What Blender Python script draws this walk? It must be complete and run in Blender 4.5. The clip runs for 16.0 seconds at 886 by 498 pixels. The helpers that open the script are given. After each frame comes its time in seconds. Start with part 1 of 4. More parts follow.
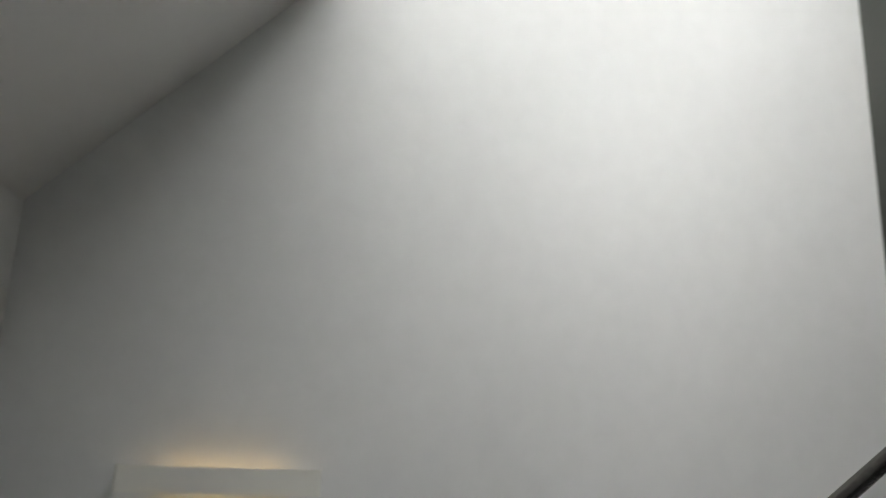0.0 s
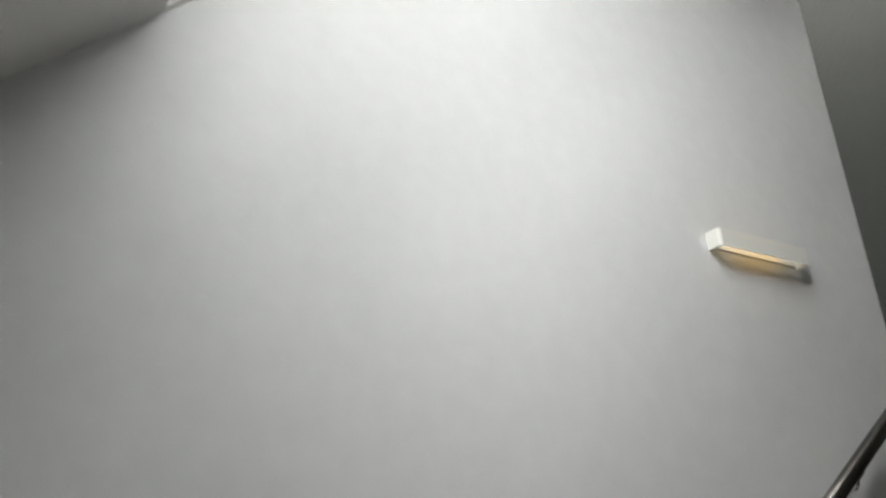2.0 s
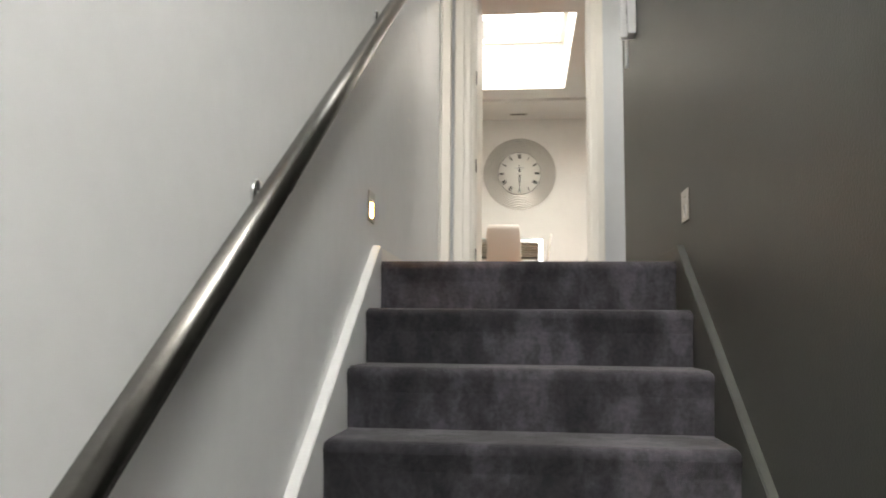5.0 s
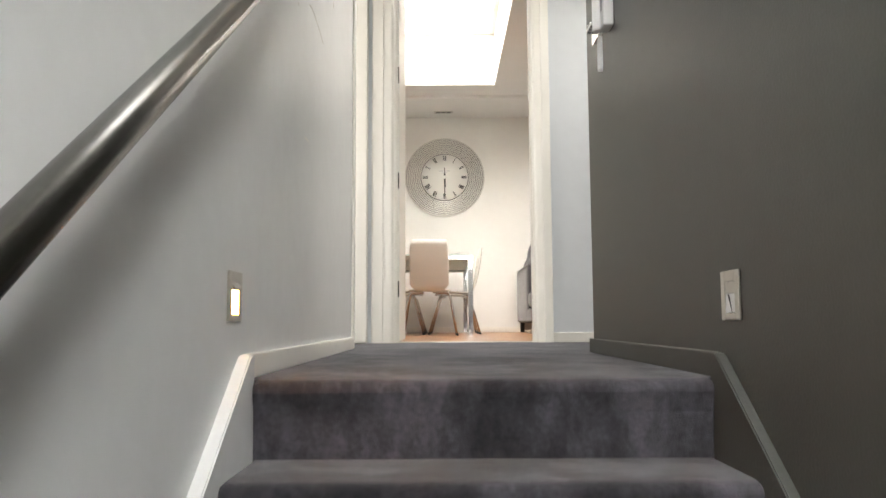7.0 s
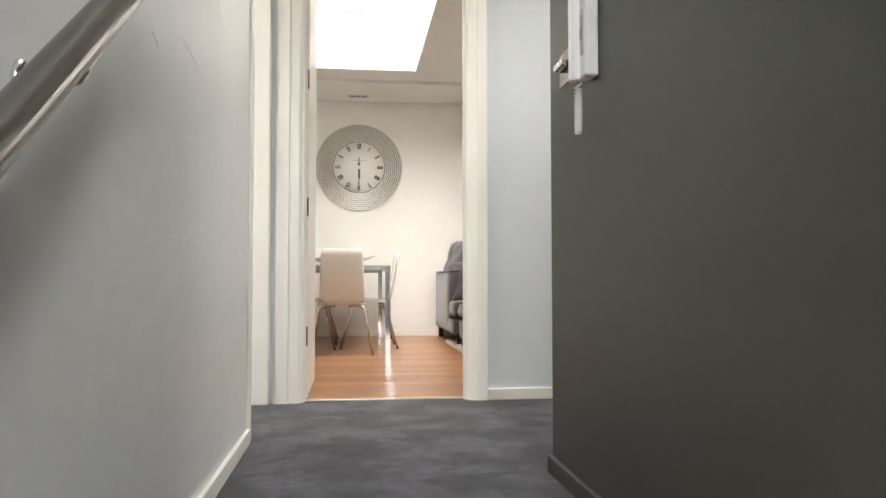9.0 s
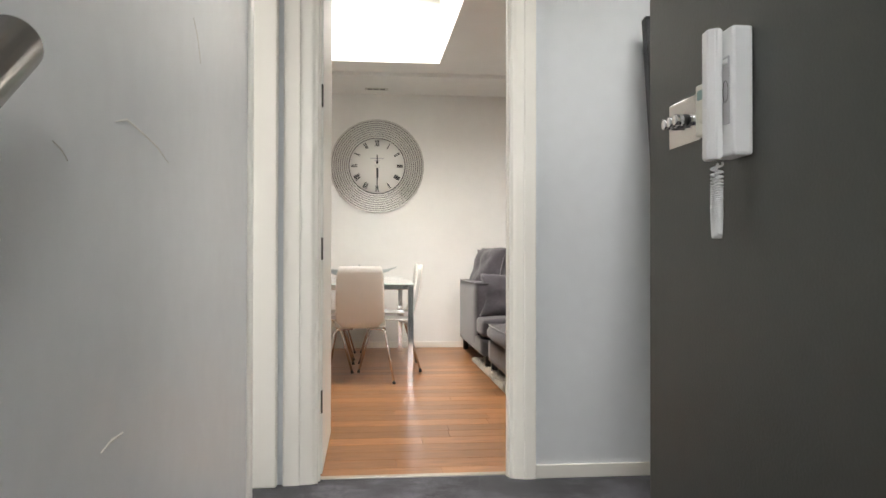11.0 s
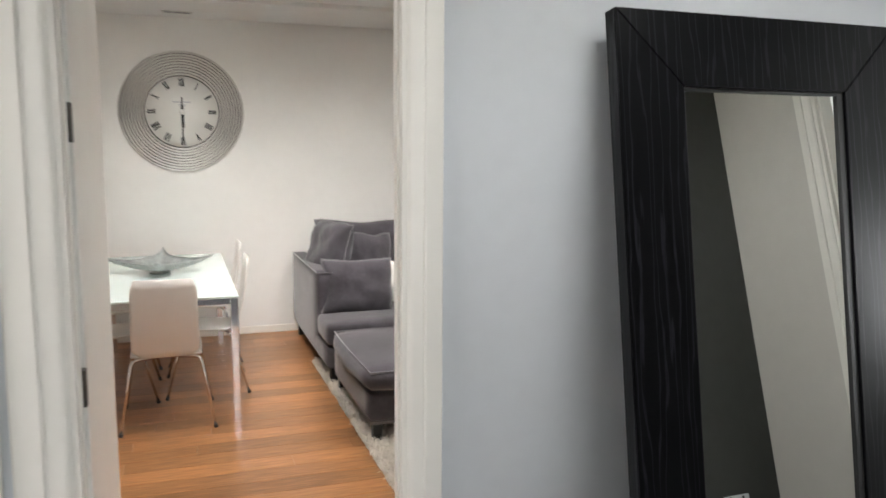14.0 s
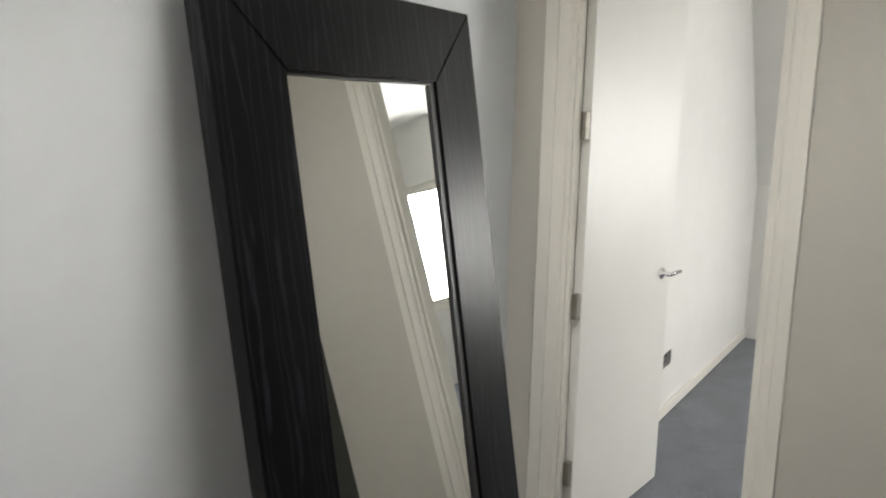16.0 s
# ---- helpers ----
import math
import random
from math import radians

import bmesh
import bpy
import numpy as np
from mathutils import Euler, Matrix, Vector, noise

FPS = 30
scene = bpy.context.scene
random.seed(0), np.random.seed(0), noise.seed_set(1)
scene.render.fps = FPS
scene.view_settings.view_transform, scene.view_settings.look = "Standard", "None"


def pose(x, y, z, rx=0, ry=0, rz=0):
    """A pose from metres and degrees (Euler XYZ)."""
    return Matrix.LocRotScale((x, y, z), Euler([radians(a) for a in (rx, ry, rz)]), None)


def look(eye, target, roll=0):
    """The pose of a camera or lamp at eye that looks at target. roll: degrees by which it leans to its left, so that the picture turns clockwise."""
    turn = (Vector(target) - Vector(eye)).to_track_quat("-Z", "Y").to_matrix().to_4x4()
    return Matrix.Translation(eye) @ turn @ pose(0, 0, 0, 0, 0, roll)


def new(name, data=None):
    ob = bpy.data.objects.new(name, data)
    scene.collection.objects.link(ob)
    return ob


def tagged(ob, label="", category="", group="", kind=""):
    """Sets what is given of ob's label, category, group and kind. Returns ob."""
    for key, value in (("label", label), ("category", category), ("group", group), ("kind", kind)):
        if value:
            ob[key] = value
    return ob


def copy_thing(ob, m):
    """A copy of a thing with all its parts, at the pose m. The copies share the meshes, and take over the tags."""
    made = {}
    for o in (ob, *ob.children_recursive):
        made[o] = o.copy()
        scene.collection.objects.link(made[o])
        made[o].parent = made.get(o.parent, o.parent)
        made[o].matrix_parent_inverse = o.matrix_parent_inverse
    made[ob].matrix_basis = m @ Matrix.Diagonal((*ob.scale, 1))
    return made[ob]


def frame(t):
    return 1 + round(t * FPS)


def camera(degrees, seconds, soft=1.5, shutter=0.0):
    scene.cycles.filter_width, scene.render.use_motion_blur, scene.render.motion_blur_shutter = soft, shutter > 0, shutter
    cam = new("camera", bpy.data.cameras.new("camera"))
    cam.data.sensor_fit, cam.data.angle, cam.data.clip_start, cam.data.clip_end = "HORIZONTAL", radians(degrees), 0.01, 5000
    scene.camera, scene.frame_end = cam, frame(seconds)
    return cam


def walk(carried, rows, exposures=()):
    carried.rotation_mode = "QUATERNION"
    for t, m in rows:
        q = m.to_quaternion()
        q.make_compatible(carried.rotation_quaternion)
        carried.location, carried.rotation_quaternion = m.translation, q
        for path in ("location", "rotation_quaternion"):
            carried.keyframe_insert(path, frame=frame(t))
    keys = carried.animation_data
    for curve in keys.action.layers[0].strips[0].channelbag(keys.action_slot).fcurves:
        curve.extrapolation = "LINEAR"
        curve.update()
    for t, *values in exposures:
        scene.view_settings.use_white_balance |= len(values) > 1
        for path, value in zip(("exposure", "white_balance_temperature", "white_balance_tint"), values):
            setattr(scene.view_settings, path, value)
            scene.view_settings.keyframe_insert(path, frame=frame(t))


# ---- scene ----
cam = camera(60.26, 16.0, soft=1.5, shutter=0.3)
PATH = [
    (0, (2.065, -3.290, -0.276), (0.143, -2.994, 0.191), 2.10),
    (0.1, (2.082, -3.297, -0.275), (0.185, -2.946, 0.254), 1.10),
    (0.3, (2.089, -3.317, -0.272), (0.234, -2.895, 0.346), -0.85),
    (0.5, (2.075, -3.338, -0.244), (0.270, -2.855, 0.470), -0.68),
    (0.7, (2.074, -3.342, -0.218), (0.320, -2.838, 0.602), -0.73),
    (1.1, (2.027, -3.373, -0.184), (0.350, -2.798, 0.742), -0.18),
    (1.5, (1.942, -3.405, -0.158), (0.277, -2.755, 0.740), -0.01),
    (1.8, (1.751, -3.400, -0.189), (0.107, -2.630, 0.652), -0.21),
    (2, (1.621, -3.381, -0.236), (0.006, -2.534, 0.584), -1.17),
    (2.2, (1.433, -3.313, -0.256), (-0.152, -2.343, 0.483), -0.32),
    (2.5, (1.262, -3.252, -0.258), (-0.256, -2.113, 0.375), -1.13),
    (3, (1.045, -3.204, -0.241), (-0.228, -1.714, 0.158), -1.54),
    (3.5, (0.858, -3.153, -0.245), (-0.085, -1.412, 0.037), -0.83),
    (4, (0.744, -3.026, -0.256), (0.058, -1.163, -0.015), 0.66),
    (4.5, (0.638, -2.824, -0.246), (0.196, -0.887, -0.020), 0.83),
    (5, (0.527, -2.619, -0.247), (0.317, -0.642, -0.030), 0.60),
    (5.2, (0.497, -2.517, -0.246), (0.374, -0.532, -0.036), 0.47),
    (7.3, (0.448, -1.588, 0.211), (0.474, 0.403, 0.395), 0.17),
    (7.5, (0.446, -1.533, 0.266), (0.505, 0.458, 0.442), 0.59),
    (8, (0.386, -1.329, 0.382), (0.604, 0.653, 0.532), 0.52),
    (8.5, (0.384, -1.183, 0.503), (0.657, 0.795, 0.621), 0.01),
    (9, (0.407, -1.010, 0.623), (0.641, 0.975, 0.710), -0.03),
    (9.2, (0.385, -0.917, 0.661), (0.604, 1.070, 0.736), 0.18),
    (11.3, (0.368, -0.278, 1.052), (0.565, 1.713, 1.056), 0.10),
    (11.5, (0.379, -0.219, 1.092), (0.593, 1.769, 1.083), 0.05),
    (12, (0.399, -0.034, 1.242), (0.651, 1.949, 1.175), 1.00),
    (12.5, (0.368, 0.142, 1.347), (0.649, 2.119, 1.238), 1.44),
    (13, (0.391, 0.343, 1.461), (0.767, 2.301, 1.301), 1.92),
    (13.5, (0.409, 0.576, 1.575), (0.888, 2.507, 1.369), 1.56),
    (14, (0.417, 0.973, 1.658), (1.066, 2.847, 1.399), 0.33),
    (14.5, (0.440, 1.226, 1.667), (1.328, 2.964, 1.232), 1.40),
    (15, (0.467, 1.427, 1.646), (1.633, 2.985, 1.185), 1.95),
    (15.5, (0.512, 1.573, 1.718), (1.982, 2.839, 1.234), 0.90),
    (16, (0.535, 1.585, 1.748), (2.174, 2.677, 1.402), 1.17),
]
walk(cam, [(t, look(eye, target, roll)) for t, eye, target, roll in PATH],
     exposures=[(0, -0.12, 6850, 10), (0.4, -0.14, 6800, 10), (0.8, -0.3, 6700, 10), (1.5, -0.4, 6700, 10), (2.5, -0.1, 6950, 10), (3, 0.0, 7050, 10), (4, 0.25, 7050, 10), (5, 0.62, 7100, 10), (7.5, 0.88, 6900, 10), (9, 0.82, 6850, 10), (11.5, 0.5, 6700, 10), (12.5, 0.42, 6650, 10), (13.5, 0.42, 6550, 10), (15.3, 0.5, 6450, 10), (16, 0.48, 6900, 10)])

# ---- world and lights ----
world = bpy.data.worlds.new("world")
scene.world = world
world.use_nodes = True
wn = world.node_tree.nodes
sky = wn.new("ShaderNodeTexSky")
sky.sky_type = 'NISHITA'
sky.sun_disc = False
sky.sun_elevation = radians(50)
sky.sun_rotation = radians(200)
sky.dust_density = 6.0
sky.air_density = 1.0
hazy = wn.new("ShaderNodeHueSaturation")
hazy.inputs["Saturation"].default_value = 0.15
world.node_tree.links.new(sky.outputs[0], hazy.inputs["Color"])
world.node_tree.links.new(hazy.outputs[0], wn["Background"].inputs["Color"])
wn["Background"].inputs["Strength"].default_value = 0.15


def sun_lamp():
    data = bpy.data.lights.new("sun", 'SUN')
    data.energy, data.angle, data.color = 0.8, radians(20), (1.0, 0.97, 0.93)
    ob = new("sun", data)
    ob.matrix_world = look((0, 0, 20), (5.0, 13.0, 0))
    return ob


def window_light(name, m, w, h, watts, color=(1, 1, 1)):
    """Sky light entering through an opening, used for the added fill lights too."""
    data = bpy.data.lights.new(name, 'AREA')
    data.shape, data.size, data.size_y = 'RECTANGLE', w, h
    data.energy, data.color = watts, color
    ob = new(name, data)
    ob.matrix_world = m
    ob.visible_camera = True
    return ob


SLOPE = 1.030                      # rise of the mansard ceiling over the stair foot
ANG = math.atan(SLOPE)
FLOOR0 = -1.72                     # level of the entrance hall


def slope_z(y):
    return 1.008 + SLOPE * (y + 3.373)


sun_lamp()
# stair rooflight, living room rooflights, bedroom window
window_light("rooflight_stair_light", look((1.36, -2.76, slope_z(-2.66) + 0.17), (1.32, -2.76 + 0.66, slope_z(-2.66) + 0.17 - 0.75)), 1.14, 1.75, 93, (0.93, 0.97, 1.0))
window_light("rooflight_room_light", look((0.47, 5.53, 3.80), (0.47, 5.531, 0)), 1.7, 2.8, 88, (1.0, 0.98, 0.95))
window_light("rooflight_room_light", look((2.29, 5.53, 3.80), (2.29, 5.531, 0)), 1.7, 2.8, 88, (1.0, 0.98, 0.95))
# added fill light for the hall, under a rooflight that is never in view
window_light("hall_fill_light", look((1.75, 1.85, 3.45), (1.75, 2.02, 2.20)), 1.0, 0.6, 34, (0.95, 0.975, 1.0))
# extra light added above the landing to lift its walls
window_light("landing_fill_light", look((0.54, 0.70, 3.60), (0.54, 0.701, 0)), 0.74, 1.05, 12, (0.90, 0.95, 1.0))
# no window built here: light added in the unseen side room, spilling into the hall
window_light("side_room_fill", look((-1.70, 2.2, 1.6), (0.0, 2.45, 1.2)), 0.8, 1.2, 22, (1.0, 0.97, 0.92))
window_light("bedroom_window_light", look((6.92, -0.35, 1.45), (5.3, 1.6, 1.1)), 1.3, 1.1, 62, (0.95, 0.98, 1.0))


# ---- materials ----
def mat(name, color, rough=0.5, metal=0.0, grain=0.0, gscale=40.0, bump=0.0, bscale=300.0, mottle=0.0, mscale=2.5, stretch=(1, 1, 1), sheen=0.0, rand=0.0, coat=0.0, spec=0.5):
    """A surface with variation at two scales, fine relief and an optional spread from object to object."""
    m = bpy.data.materials.new(name)
    m.use_nodes = True
    nt = m.node_tree
    n, l = nt.nodes, nt.links
    b = n["Principled BSDF"]
    b.inputs["Roughness"].default_value = rough
    b.inputs["Metallic"].default_value = metal
    b.inputs["Sheen Weight"].default_value = sheen
    b.inputs["Coat Weight"].default_value = coat
    b.inputs["Specular IOR Level"].default_value = spec
    tc = n.new("ShaderNodeTexCoord")
    mp = n.new("ShaderNodeMapping")
    mp.inputs["Scale"].default_value = stretch
    l.new(tc.outputs["Object"], mp.inputs["Vector"])
    base = n.new("ShaderNodeRGB")
    base.outputs[0].default_value = (*color, 1)
    out = base.outputs[0]

    def vary(out, scale, amount, detail):
        tex = n.new("ShaderNodeTexNoise")
        tex.inputs["Scale"].default_value = scale
        tex.inputs["Detail"].default_value = detail
        l.new(mp.outputs[0], tex.inputs["Vector"])
        rng = n.new("ShaderNodeMapRange")
        rng.inputs[1].default_value, rng.inputs[2].default_value = (0.38, 0.62) if amount > 0.5 else (0.3, 0.7)
        rng.inputs[3].default_value, rng.inputs[4].default_value = 1 - amount, 1 + amount
        l.new(tex.outputs[0], rng.inputs[0])
        hsv = n.new("ShaderNodeHueSaturation")
        l.new(rng.outputs[0], hsv.inputs["Value"])
        l.new(out, hsv.inputs["Color"])
        return hsv.outputs[0]
    if mottle:
        out = vary(out, mscale, mottle, 3)
    if grain:
        out = vary(out, gscale, grain, 6)
    if rand:
        info = n.new("ShaderNodeObjectInfo")
        rng = n.new("ShaderNodeMapRange")
        rng.inputs[3].default_value, rng.inputs[4].default_value = 1 - rand, 1 + rand
        l.new(info.outputs["Random"], rng.inputs[0])
        hsv = n.new("ShaderNodeHueSaturation")
        l.new(rng.outputs[0], hsv.inputs["Value"])
        l.new(out, hsv.inputs["Color"])
        out = hsv.outputs[0]
    l.new(out, b.inputs["Base Color"])
    if bump:
        tex = n.new("ShaderNodeTexNoise")
        tex.inputs["Scale"].default_value = bscale
        tex.inputs["Detail"].default_value = 3
        l.new(mp.outputs[0], tex.inputs["Vector"])
        bp = n.new("ShaderNodeBump")
        bp.inputs["Strength"].default_value = bump
        bp.inputs["Distance"].default_value = 0.003
        l.new(tex.outputs[0], bp.inputs["Height"])
        l.new(bp.outputs[0], b.inputs["Normal"])
    return m


def glow(name, color, strength):
    m = bpy.data.materials.new(name)
    m.use_nodes = True
    b = m.node_tree.nodes["Principled BSDF"]
    b.inputs["Base Color"].default_value = (*color, 1)
    b.inputs["Emission Color"].default_value = (*color, 1)
    b.inputs["Emission Strength"].default_value = strength
    return m


def glass(name, color=(1, 1, 1), rough=0.0):
    m = bpy.data.materials.new(name)
    m.use_nodes = True
    b = m.node_tree.nodes["Principled BSDF"]
    b.inputs["Base Color"].default_value = (*color, 1)
    b.inputs["Transmission Weight"].default_value = 1.0
    b.inputs["Roughness"].default_value = rough
    b.inputs["IOR"].default_value = 1.45
    return m


PALE = mat("pale_grey_paint", (0.73, 0.73, 0.725), 0.40, mottle=0.03, mscale=1.5, grain=0.02, gscale=14, bump=0.12, bscale=160)
DARK = mat("dark_grey_paint", (0.058, 0.061, 0.055), 0.46, mottle=0.05, mscale=1.6, grain=0.04, gscale=16, bump=0.18, bscale=140)
HALL = mat("cool_white_paint", (0.68, 0.70, 0.72), 0.5, mottle=0.02, grain=0.015, gscale=14, bump=0.10, bscale=160)
WHITE = mat("white_wall_paint", (0.80, 0.79, 0.76), 0.6, mottle=0.02, grain=0.01, gscale=12, bump=0.08, bscale=170)
WARMGREY = mat("warm_grey_paint", (0.60, 0.57, 0.52), 0.5, mottle=0.02, grain=0.015, gscale=14, bump=0.10, bscale=160)
CEIL = mat("ceiling_paint", (0.80, 0.79, 0.77), 0.7, mottle=0.02, bump=0.06, bscale=150)
TRIM = mat("satin_white_woodwork", (0.83, 0.80, 0.74), 0.34, mottle=0.02, mscale=3)
LEAF = mat("satin_door_paint", (0.80, 0.79, 0.75), 0.42, mottle=0.02, mscale=3)
CARPET = mat("charcoal_carpet", (0.053, 0.050, 0.059), 0.95, grain=0.22, gscale=75, bump=0.9, bscale=420, sheen=0.20, spec=0.1)
GREYCARPET = mat("grey_carpet", (0.15, 0.15, 0.165), 0.95, mottle=0.22, mscale=4, grain=0.18, gscale=50, bump=0.9, bscale=420, sheen=0.4, spec=0.1)
STEEL = mat("brushed_steel", (0.20, 0.190, 0.178), 0.27, 1.0, grain=0.08, gscale=60, bump=0.05, bscale=300)
CHROME = mat("polished_chrome", (0.78, 0.78, 0.78), 0.08, 1.0)
BRONZE = mat("dark_hinge_metal", (0.10, 0.095, 0.085), 0.4, 1.0, grain=0.1)
HINGE = mat("aged_nickel", (0.30, 0.28, 0.24), 0.5, 0.8, grain=0.15)
PLATE = mat("pale_brass_plate", (0.66, 0.61, 0.48), 0.4, 0.4, grain=0.06)
NICKEL = mat("satin_nickel", (0.55, 0.53, 0.49), 0.3, 1.0, grain=0.05)
LAMPWHITE = mat("lamp_enamel", (0.80, 0.79, 0.74), 0.4, bump=0.03)
PLASTIC = mat("white_plastic", (0.80, 0.80, 0.80), 0.35, mottle=0.02)
CREAM = mat("cream_plastic", (0.72, 0.70, 0.62), 0.4, mottle=0.02)
GREYPLASTIC = mat("grey_plastic", (0.48, 0.47, 0.49), 0.4)
BLACKASH = mat("black_ash_veneer", (0.007, 0.007, 0.008), 0.30, bump=0.07, bscale=24, stretch=(8, 8, 0.5), spec=0.22)


def ash_grain(m):
    """Open cathedral grain, a shade lighter than the stain."""
    n, l = m.node_tree.nodes, m.node_tree.links
    tc = n.new("ShaderNodeTexCoord")
    mp = n.new("ShaderNodeMapping")
    mp.inputs["Scale"].default_value = (1.0, 1.0, 0.10)
    l.new(tc.outputs["Object"], mp.inputs["Vector"])
    wave = n.new("ShaderNodeTexWave")
    wave.wave_type, wave.bands_direction = 'BANDS', 'X'
    wave.inputs["Scale"].default_value = 11.0
    wave.inputs["Distortion"].default_value = 11.0
    wave.inputs["Detail"].default_value = 3.0
    wave.inputs["Detail Scale"].default_value = 1.6
    l.new(mp.outputs[0], wave.inputs["Vector"])
    ramp = n.new("ShaderNodeValToRGB")
    ramp.color_ramp.elements[0].position, ramp.color_ramp.elements[0].color = 0.84, (0.003, 0.003, 0.0035, 1)
    ramp.color_ramp.elements[1].position, ramp.color_ramp.elements[1].color = 1.0, (0.015, 0.015, 0.018, 1)
    l.new(wave.outputs[0], ramp.inputs[0])
    l.new(ramp.outputs[0], n["Principled BSDF"].inputs["Base Color"])


ash_grain(BLACKASH)


def brushed_pile(m):
    """Patches where the velvet pile lies one way or the other, with ragged edges."""
    n, l = m.node_tree.nodes, m.node_tree.links
    b = n["Principled BSDF"]
    under = b.inputs["Base Color"].links[0].from_socket
    tc = n.new("ShaderNodeTexCoord")
    mp = n.new("ShaderNodeMapping")
    mp.inputs["Scale"].default_value = (1.0, 1.0, 0.5)
    l.new(tc.outputs["Object"], mp.inputs["Vector"])
    for scale, detail, spread, lo, hi in ((4.0, 10.0, 0.15, 0.60, 1.45), (19.0, 5.0, 0.1, 0.80, 1.22)):
        tex = n.new("ShaderNodeTexNoise")
        tex.inputs["Scale"].default_value = scale
        tex.inputs["Detail"].default_value = detail
        tex.inputs["Distortion"].default_value = spread
        l.new(mp.outputs[0], tex.inputs["Vector"])
        rng = n.new("ShaderNodeMapRange")
        rng.interpolation_type = 'SMOOTHSTEP'
        rng.inputs[1].default_value, rng.inputs[2].default_value = 0.41, 0.60
        rng.inputs[3].default_value, rng.inputs[4].default_value = lo, hi
        l.new(tex.outputs[0], rng.inputs[0])
        hsv = n.new("ShaderNodeHueSaturation")
        l.new(rng.outputs[0], hsv.inputs["Value"])
        l.new(under, hsv.inputs["Color"])
        under = hsv.outputs[0]
    l.new(under, b.inputs["Base Color"])


brushed_pile(CARPET)
BLACK = mat("black_enamel", (0.02, 0.02, 0.02), 0.4)
MIRROR = mat("silvered_mirror", (0.86, 0.87, 0.85), 0.01, 1.0)
OAK = mat("oiled_oak", (0.31, 0.138, 0.052), 0.31, grain=0.30, gscale=9, bump=0.12, bscale=14, stretch=(0.8, 9, 9), mottle=0.16, mscale=3, rand=0.28)
VELVET = mat("grey_velvet", (0.052, 0.046, 0.054), 0.8, mottle=0.36, mscale=4, grain=0.12, gscale=40, bump=0.3, bscale=260, sheen=0.35, spec=0.2)
PIPING = mat("velvet_piping", (0.13, 0.12, 0.13), 0.7, grain=0.1, sheen=0.6)
CREAMCLOTH = mat("cream_cloth", (0.74, 0.71, 0.66), 0.9, grain=0.06, gscale=90, bump=0.4, bscale=300, sheen=0.3)
SHAG = mat("shaggy_wool", (0.66, 0.61, 0.53), 0.95, mottle=0.15, mscale=9, sheen=0.4)
LACQUER = mat("white_lacquered_ply", (0.78, 0.75, 0.70), 0.25, mottle=0.02)
FROST = mat("frosted_glass_top", (0.72, 0.82, 0.78), 0.12, mottle=0.02, coat=0.5)
BOWL = mat("silver_bowl", (0.52, 0.54, 0.53), 0.35, 0.25, grain=0.2, gscale=20)
RINGS = mat("brushed_silver_leaf", (0.55, 0.535, 0.50), 0.34, 0.85, grain=0.12, gscale=50)
DIAL = mat("clock_dial", (0.80, 0.79, 0.75), 0.12, coat=1.0)
WARMGLOW = glow("warm_tube", (1.0, 0.70, 0.28), 1.9)
STEPGLOW = glow("warm_step_lens", (1.0, 0.40, 0.09), 65.0)
GLASS = glass("window_glass")
LCD = mat("lcd_screen", (0.30, 0.42, 0.40), 0.2)


# ---- mesh helpers ----
def box(bm, lo, hi, bevel=0.0, seg=2):
    geo = bmesh.ops.create_cube(bm, size=1.0)
    vs = geo["verts"]
    for v in vs:
        v.co = Vector([lo[i] + (v.co[i] + 0.5) * (hi[i] - lo[i]) for i in range(3)])
    if bevel:
        es = list({e for v in vs for e in v.link_edges})
        bmesh.ops.bevel(bm, geom=es, offset=bevel, segments=seg, affect='EDGES', profile=0.5)
    return bm


def boxes(*items, bevel=0.0, seg=2):
    bm = bmesh.new()
    for lo, hi in items:
        box(bm, lo, hi, bevel, seg)
    return bm


def tube(points, r, sides=12, closed=False):
    """A round tube along points, with flat ends."""
    bm = bmesh.new()
    pts = [Vector(p) for p in points]
    rings, side = [], None
    for i, p in enumerate(pts):
        a = pts[max(i - 1, 0)] if not closed else pts[i - 1]
        b = pts[min(i + 1, len(pts) - 1)] if not closed else pts[(i + 1) % len(pts)]
        d = (b - a).normalized()
        if side is None:
            side = d.cross(Vector((0, 0, 1)))
            if side.length < 0.1:
                side = d.cross(Vector((1, 0, 0)))
        side = (side - d * side.dot(d)).normalized()
        up = d.cross(side)
        rings.append([bm.verts.new(p + r * (math.cos(k * math.tau / sides) * side + math.sin(k * math.tau / sides) * up)) for k in range(sides)])
    pairs = list(zip(rings, rings[1:])) + ([(rings[-1], rings[0])] if closed else [])
    for ra, rb in pairs:
        for k in range(sides):
            f = bm.faces.new((ra[k], ra[(k + 1) % sides], rb[(k + 1) % sides], rb[k]))
            f.smooth = True
    if not closed:
        bm.faces.new(rings[0][::-1])
        bm.faces.new(rings[-1])
    bmesh.ops.recalc_face_normals(bm, faces=bm.faces[:])
    return bm


